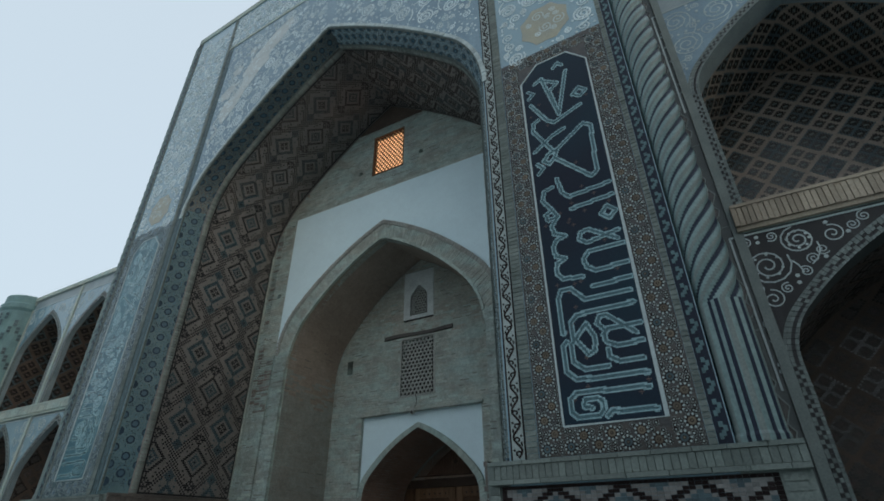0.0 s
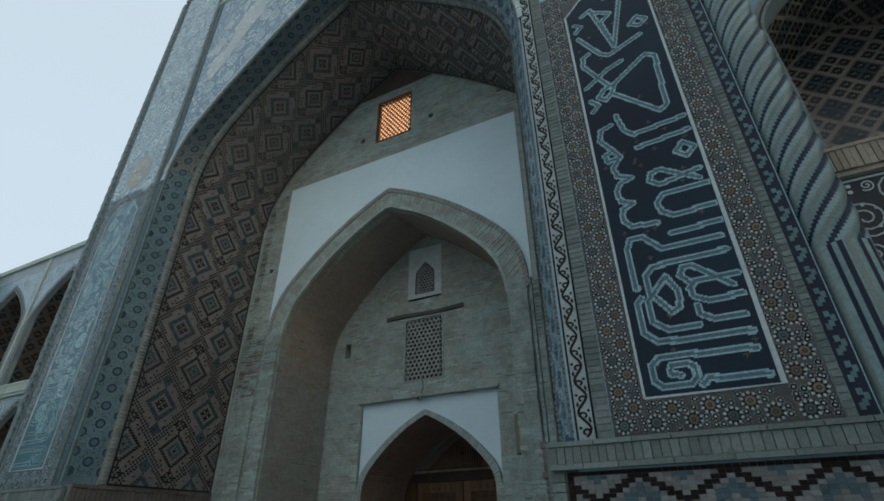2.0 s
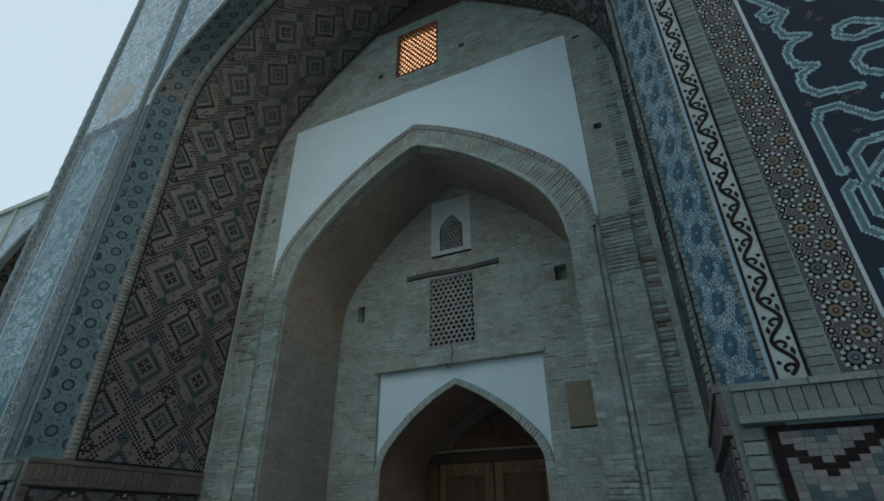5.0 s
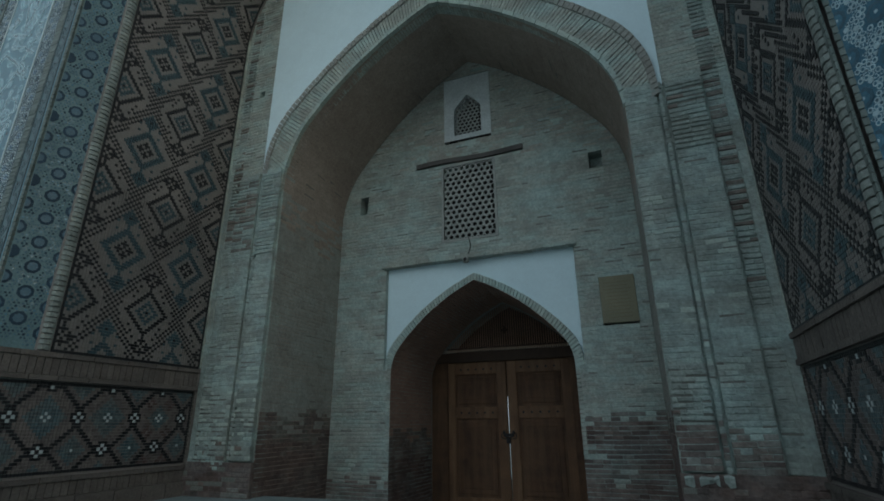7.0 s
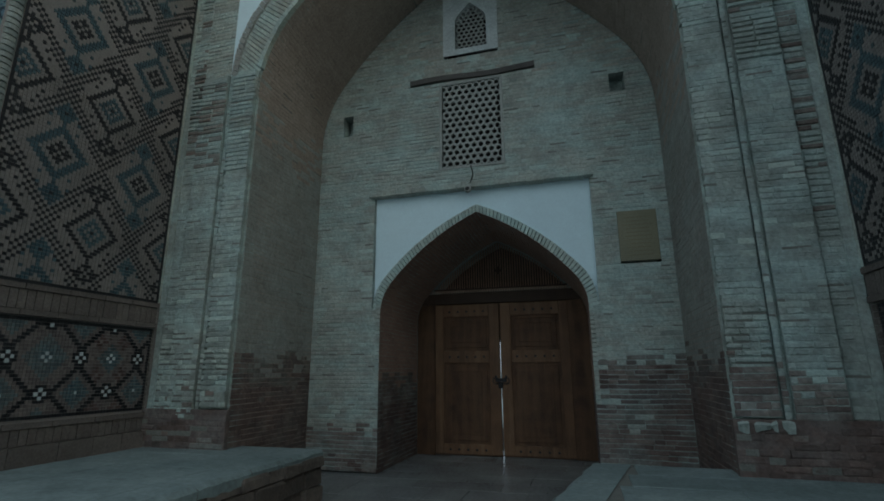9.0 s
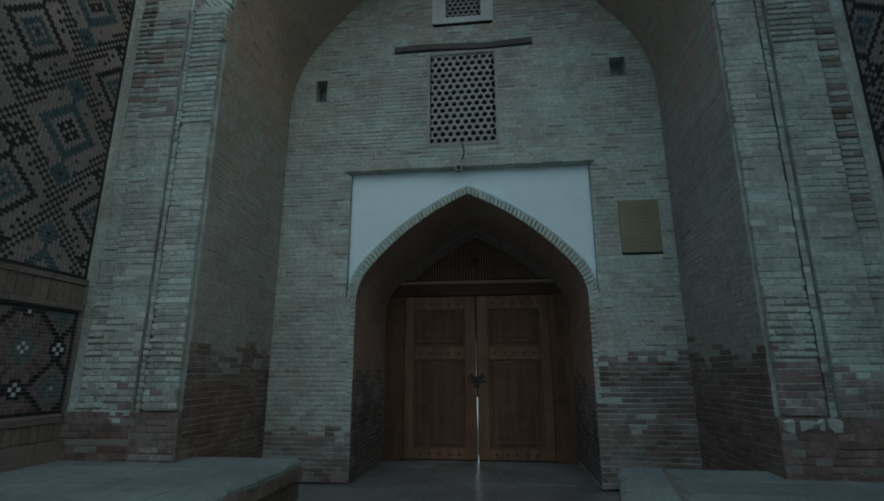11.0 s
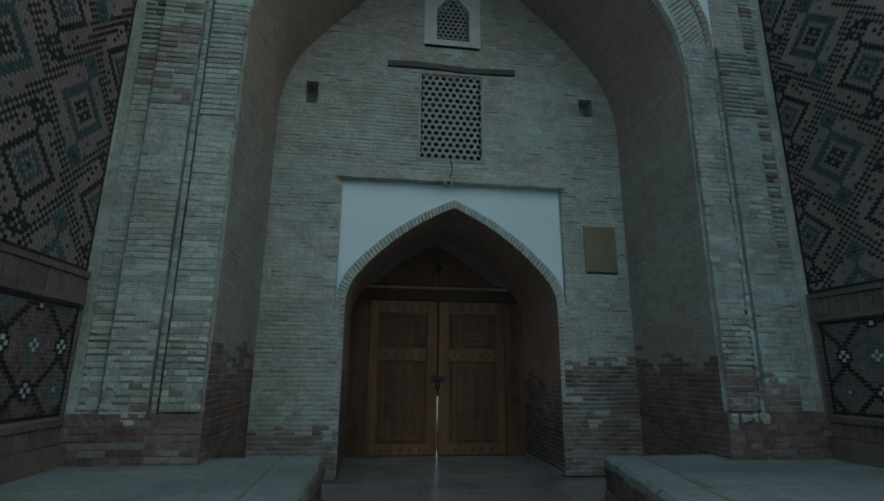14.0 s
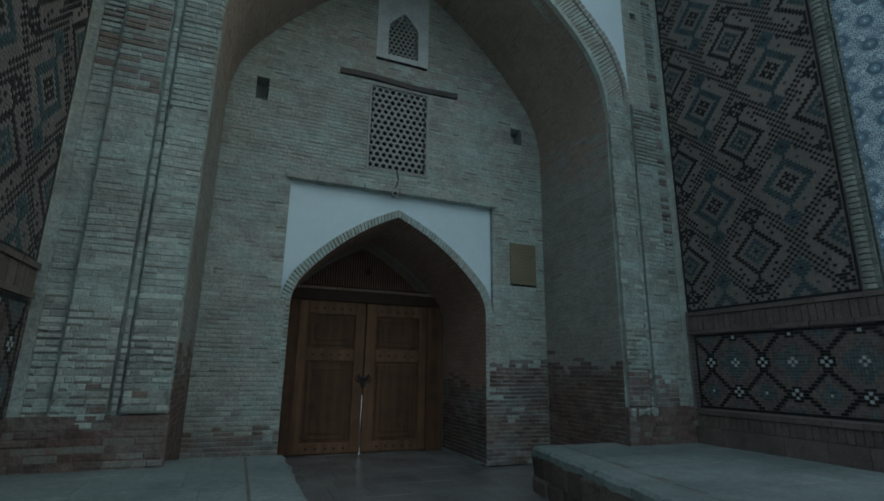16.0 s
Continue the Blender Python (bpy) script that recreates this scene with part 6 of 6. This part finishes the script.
# ---- cable columns at the corners ----
def cable_column():
    N, z0, z1 = 108, 2.29, 16.75
    dz = 0.03
    K = int((z1 - z0) / dz)
    strands = 6
    v, f, idx = [], [], []

    def phase(a, z):
        return strands * a / (2 * math.pi) - max(0.0, z - 3.7) / 0.27
    for k in range(K + 1):
        z = z0 + k * dz
        for i in range(N):
            a = 2 * math.pi * i / N
            q = phase(a, z) % 1.0
            r = 0.235 * (0.90 + 0.12 * math.sin(math.pi * q)) * (1.06 if z < 2.36 else 1.0)
            v.append((r * math.cos(a), r * math.sin(a), z))
    for k in range(K):
        for i in range(N):
            f.append((k * N + i, k * N + (i + 1) % N, (k + 1) * N + (i + 1) % N, (k + 1) * N + i))
            q = phase(2 * math.pi * (i + 0.5) / N, z0 + (k + 0.5) * dz) % 1.0
            zc = z0 + (k + 0.5) * dz
            dark = (q < 0.24 or q > 0.97) if zc > 3.7 else (q < 0.12 or q > 0.95 or 0.3 < q < 0.42)
            idx.append(1 if dark else 2 if 0.5 < q < 0.72 else 0)
    ob = part("cable_column", v, f, [TILE_CABLE, TILE_NAVY, TILE_BAND])
    ob.data.polygons.foreach_set("material_index", idx)
    return structure(ob, "twisted cable column glazed pale turquoise with dark stepped seams", "column")


col = cable_column()
col.matrix_world = SKEW @ Matrix.Translation((6.76, Y_FACE + 0.16, 0))
copy_thing(col, SKEW @ Matrix.Translation((-6.66, Y_FACE + 0.24, 0)))
for side in (-1, 1):
    b = Bag()
    xs = sorted((side * 6.5, side * 7.05))
    b.box(xs[0], Y_FACE - 0.004, -0.02, xs[1], Y_FACE + 0.5, 2.29)
    xs = sorted((side * 6.45, side * 6.98))
    b.box(xs[0], Y_FACE + 0.34, 2.29, xs[1], Y_FACE + 0.8, 16.75)
    on_face(b, "column_base", BRICK_GLAZED, "brick base under the cable column")


# ---- two-storey wings ----
def quartered(i, j):
    """The wings' mosaic: a lattice on edge whose fields hold four small ringed squares; 1 dark, 2 blue or brown, 3 pale heart."""
    p, q = i + j, i - j
    a, b = p % 18, q % 18
    if a < 2 or b < 2:
        return 0
    c, d = abs((a - 2) % 8 - 3.5), abs((b - 2) % 8 - 3.5)
    m = max(c, d)
    if m < 1:
        return 3
    if m < 3:
        return 1
    return 2 if (p // 18 + q // 18) % 2 else 0


def wing(side, centres, half, bay, y, lower, upper, ledge, top, seed, fine):
    """Arcaded wing: per storey an arched opening into a niche, ledge between, frames and spandrels. lower, upper: springing and apex."""
    edge = 0.45 if fine else 0.12
    nm = "wall_wing_east" if side > 0 else "wall_wing_west"
    root = structure(new(nm), "two-storey tiled wing with deep pointed niches", "wall")
    Mw = flat((0, y, 0), (0, 0, 1), (1, 0, 0), (0, -1, 0))
    for cx in centres:
        for (zs, ap), z0, z1 in ((lower, -0.02, ledge[0]), (upper, ledge[1], top)):
            prof = arch(half, zs, ap, half * 0.55, z0, 10, 0.05)
            v, f = arch_wall(-bay / 2, bay / 2, z1, prof, y, y + edge)
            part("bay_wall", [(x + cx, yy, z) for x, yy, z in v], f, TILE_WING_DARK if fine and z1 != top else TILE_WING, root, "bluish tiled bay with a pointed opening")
            # niche behind: barrel vault, back wall with mosaic
            vv, ff = soffit(prof, y + edge, prof, y + 2.1)
            # Lower and west niches: shade is put into darker brick, lower tiles fainter.
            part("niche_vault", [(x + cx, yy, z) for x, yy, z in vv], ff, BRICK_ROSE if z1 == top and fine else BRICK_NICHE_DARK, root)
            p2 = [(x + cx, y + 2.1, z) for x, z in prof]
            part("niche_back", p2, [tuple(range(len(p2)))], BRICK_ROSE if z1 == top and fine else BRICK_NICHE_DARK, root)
            total, at = along(prof)

            def Mn(s, u):
                x, z, nx, nz, _ = at(s)
                return Vector((x + cx, y + u, z)), Vector((nx, 0, nz))
            Mb = flat((cx, y + 2.1, 0), (0, 0, 1), (1, 0, 0), (0, -1, 0))
            c = 0.034 if fine else 0.044
            blk, tq, hrt = Bag(), Bag(), Bag()
            nb = int((ap - z0) / c)
            for j in range(nb):
                z = z0 + j * c
                w = arch_at(prof, z + c) - 0.05
                for i in range(-int(w / c), int(w / c)):
                    k = quartered(i, j)
                    if k:
                        tile((blk, tq, hrt)[k - 1], Mb, rect(z, i * c, z + c - 0.005, i * c + c - 0.005), 0.008)
            for j in range(int(total / c)):
                for i in range(int(1.6 / c)):
                    k = quartered(i + 2, j)
                    if k:
                        tile((blk, tq, hrt)[k - 1], Mn, rect(j * c, edge + 0.02 + i * c, j * c + c - 0.005, edge + 0.02 + i * c + c - 0.005), 0.008)
            blk.done("niche_mosaic", TILE_BORDER if z1 == top else TILE_DULL, root, "", "stuff")
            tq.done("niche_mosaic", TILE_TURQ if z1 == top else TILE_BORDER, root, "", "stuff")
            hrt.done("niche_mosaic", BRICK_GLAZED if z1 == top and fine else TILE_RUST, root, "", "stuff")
            # checker band round the opening
            total_o, at_o = along(prof)
            ch, pl = Bag(), Bag()
            outer = arch(half + 0.16, zs, ap + 0.19, half * 0.55 + 0.1, z0, 10, 0.05)
            n = len(prof)
            for i in range(n - 1):
                qa, qb = prof[i], prof[i + 1]
                oa, ob = outer[i], outer[i + 1]
                seg = max(1, int(math.hypot(qb[0] - qa[0], qb[1] - qa[1]) / 0.045))
                for t in range(seg):
                    for wdt in range(4):
                        def P(tt, ww):
                            xi, zi = qa[0] + (qb[0] - qa[0]) * tt, qa[1] + (qb[1] - qa[1]) * tt
                            xo, zo = oa[0] + (ob[0] - oa[0]) * tt, oa[1] + (ob[1] - oa[1]) * tt
                            return zi + (zo - zi) * ww, cx + xi + (xo - xi) * ww
                        t0, t1 = t / seg, (t + 0.9) / seg
                        w0, w1 = wdt / 4, (wdt + 0.9) / 4
                        tile(ch if (t + wdt) % 2 and wdt not in (0, 3) else pl, Mw, [P(t0, w0), P(t1, w0), P(t1, w1), P(t0, w1)], 0.012)
            ch.done("checker_band", TILE_BLACK, root, "", "stuff")
            pl.done("checker_band", TILE_BAND, root, "", "stuff")
            # spandrel ground and scrolls
            g, sc = Bag(), Bag()
            o2 = [p for p in outer if p[1] > zs - 0.25]
            zt = (z1 - 0.05) if z1 != top else min(z1 - 0.35, ap + 0.42)
            for (xa, za), (xb, zb) in zip(o2, o2[1:]):
                if abs(xa - xb) > 1e-5:
                    tile(g, Mw, [(za, cx + xa), (zb, cx + xb), (zt, cx + xb), (zt, cx + xa)], 0.003)
            g.done("spandrel", (TILE_BLACK if z1 != top else TILE_BLUE) if fine else TILE_GREY, root, "tiled spandrel")
            r = Rng(seed)
            for sg in (-1, 1):
                scroll_fill(sc, flat((cx, y, 0), (0, 0, 1), (1, 0, 0), (0, -1, 0)), r, (zs - 0.2, zt, 0.1, half + 0.27),
                            lambda s, u, rad: u - rad * 0.9 > arch_at(outer, s - rad * 0.7) + 0.03 and u + rad < half + 0.29 and s + rad < zt,
                            ((0.27, 200), (0.2, 300), (0.13, 500), (0.075, 600), (0.035, 500)) if fine else ((0.2, 60), (0.1, 90)), 0.018, sg)
                fr = sg * (half + 0.3)
                tile(sc, Mw, rect(zs - 0.3, cx + fr - 0.012, zt + 0.02, cx + fr + 0.012), 0.012)
            tile(sc, Mw, rect(zt, cx - half - 0.3, zt + 0.025, cx + half + 0.3), 0.012)
            sc.done("spandrel_scrolls", TILE_PALE, root, "", "stuff")
        # ledge between the storeys: upright bricks under a lip
        b = Bag()
        b.box(cx - bay / 2, y - 0.03, ledge[0], cx + bay / 2, y + 0.45, ledge[1] - 0.001)
        b.done("ledge", MORTAR, root)
        r = Rng(seed + 3)
        b = Bag()
        x = cx - bay / 2
        while x < cx + bay / 2 - 0.02:
            one = Bag() if fine else b
            one.box(x + r.jit(0.002), y - 0.11 - r.uniform(0, 0.012), ledge[0] + 0.07 - r.uniform(0, 0.006), x + 0.058, y - 0.02, ledge[1] - 0.05)
            if fine:
                one.done("ledge_brick", BRICK_WARM, root)
            x += 0.066
        b.box(cx - bay / 2, y - 0.13, ledge[1] - 0.048, cx + bay / 2, y - 0.02, ledge[1] - 0.004)
        b.box(cx - bay / 2, y - 0.08, ledge[0] + 0.004, cx + bay / 2, y - 0.02, ledge[0] + 0.066)
        b.done("ledge_bricks", BRICK_WARM if fine else BRICK_PALE, root, "row of upright ledge bricks", "stuff")
    # parapet coping and closing walls
    xs = [c - bay / 2 for c in centres] + [c + bay / 2 for c in centres]
    b = Bag()
    b.box(min(xs), y - 0.06, top, max(xs), y + 0.5, top + 0.14)
    b.done("coping", BRICK_PALE, root, "plain brick coping")
    b = Bag()
    b.box(min(xs), y + 2.12, -0.02, max(xs), y + 2.3, top + 0.1)
    b.box(min(xs), y + 0.45, top - 0.25, max(xs), y + 2.12, top - 0.05)
    b.box(min(xs), y + 0.45, ledge[0], max(xs), y + 2.12, ledge[1])
    b.done("rear_wall", BRICK, root)
    for q in sorted({round(c + e * bay / 2, 3) for c in centres for e in (-1, 1)}):
        b = Bag()
        b.box(q - 0.06, y - 0.035, 0.0, q + 0.06, y - 0.002, top - 0.01)
        b.done("pilaster_strip", BRICK_PALE if not fine else TILE_BAND, root)
    return root


wing(1, (9.1, 12.75), 1.64, 3.65, -3.6, (3.3, 4.88), (7.75, 9.45), (5.1, 5.5), 10.6, 5, True)
wing(-1, (-6.73, -9.75, -12.77), 1.22, 3.02, -3.4, (3.0, 4.42), (6.9, 8.22), (4.68, 5.0), 9.0, 6, False)
for side, x0, x1, y in ((1, 6.7, 7.28, -3.598), (-1, -6.6, -6.0, -3.3)):
    b = Bag()
    b.box(x0, y, -0.02, x1, y + 0.4, 10.6 if side > 0 else 8.9)
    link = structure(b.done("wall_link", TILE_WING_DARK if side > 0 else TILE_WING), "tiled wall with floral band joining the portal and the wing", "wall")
    if side > 0:
        Ml = flat((0, y, 0), (0, 0, 1), (1, 0, 0), (0, -1, 0))
        g, sc = Bag(), Bag()
        r = Rng(17)
        z = 2.3
        while z < 10.0:
            # dark cloud-edged patches along the column, with a pale outline
            rim = [(z + 0.06 + 1.3 * k / 14, 7.02 + 0.11 * abs(math.sin(k * 0.95)) + 0.05 * math.sin(k * 0.4)) for k in range(15)]
            tile(g, Ml, [(z + 0.06, 6.93)] + rim + [(z + 1.36, 6.93)], 0.004)
            ribbon(sc, Ml, rim, 0.012, 0.009)
            for k in range(7):
                ribbon(sc, Ml, spiral(z + r.uniform(0.15, 1.25), r.uniform(6.98, 7.03), 0.035, 1.3, r.choice((-1, 1)), r.random() * 6, 8), 0.008, 0.008)
            tile(sc, Ml, rect(z + 1.45, 6.95, z + 1.462, 7.24), 0.007)
            z += 1.5
        tile(sc, Ml, rect(2.3, 7.235, 10.3, 7.25), 0.010)
        g.done("cloud_patches", TILE_BORDER, link, "dark floral patches with a scalloped edge", "stuff")
        sc.done("floral_lines", TILE_BAND, link, "", "stuff")


def tower():
    n, z0, z1 = 28, -0.02, 9.25
    v, f = [], []
    prof = [(0.78, z0), (0.76, 3.0), (0.74, 8.6), (0.80, 8.7), (0.80, 8.85), (0.74, 8.92), (0.74, 9.18), (0.5, z1), (0.0, z1 + 0.05)]
    for r, z in prof:
        v += [(r * math.cos(2 * math.pi * k / n), r * math.sin(2 * math.pi * k / n), z) for k in range(n)]
    for j in range(len(prof) - 1):
        f += [(j * n + k, j * n + (k + 1) % n, (j + 1) * n + (k + 1) % n, (j + 1) * n + k) for k in range(n)]
    ob = structure(part("corner_tower", v, f, TILE_TOWER), "round corner tower with turquoise brick pattern", "tower")
    b = Bag()
    for j in range(60):
        for k in range(40):
            if (j + 2 * abs((k % 8) - 4)) % 8 in (0, 1):
                a = 2 * math.pi * k / 40
                c, s = math.cos(a), math.sin(a)
                z = 1.0 + j * 0.125
                b.add([Vector((0.785 * math.cos(a + d), 0.785 * math.sin(a + d), zz)) for zz in (z, z + 0.1) for d in (0.0, 0.13)], [(0, 1, 3, 2)])
    b.done("glazed_bricks", TILE_TURQ, ob, "", "stuff")
    return ob


tw = tower()
tw.matrix_world = Matrix.Translation((-15.0, -3.3, 0))
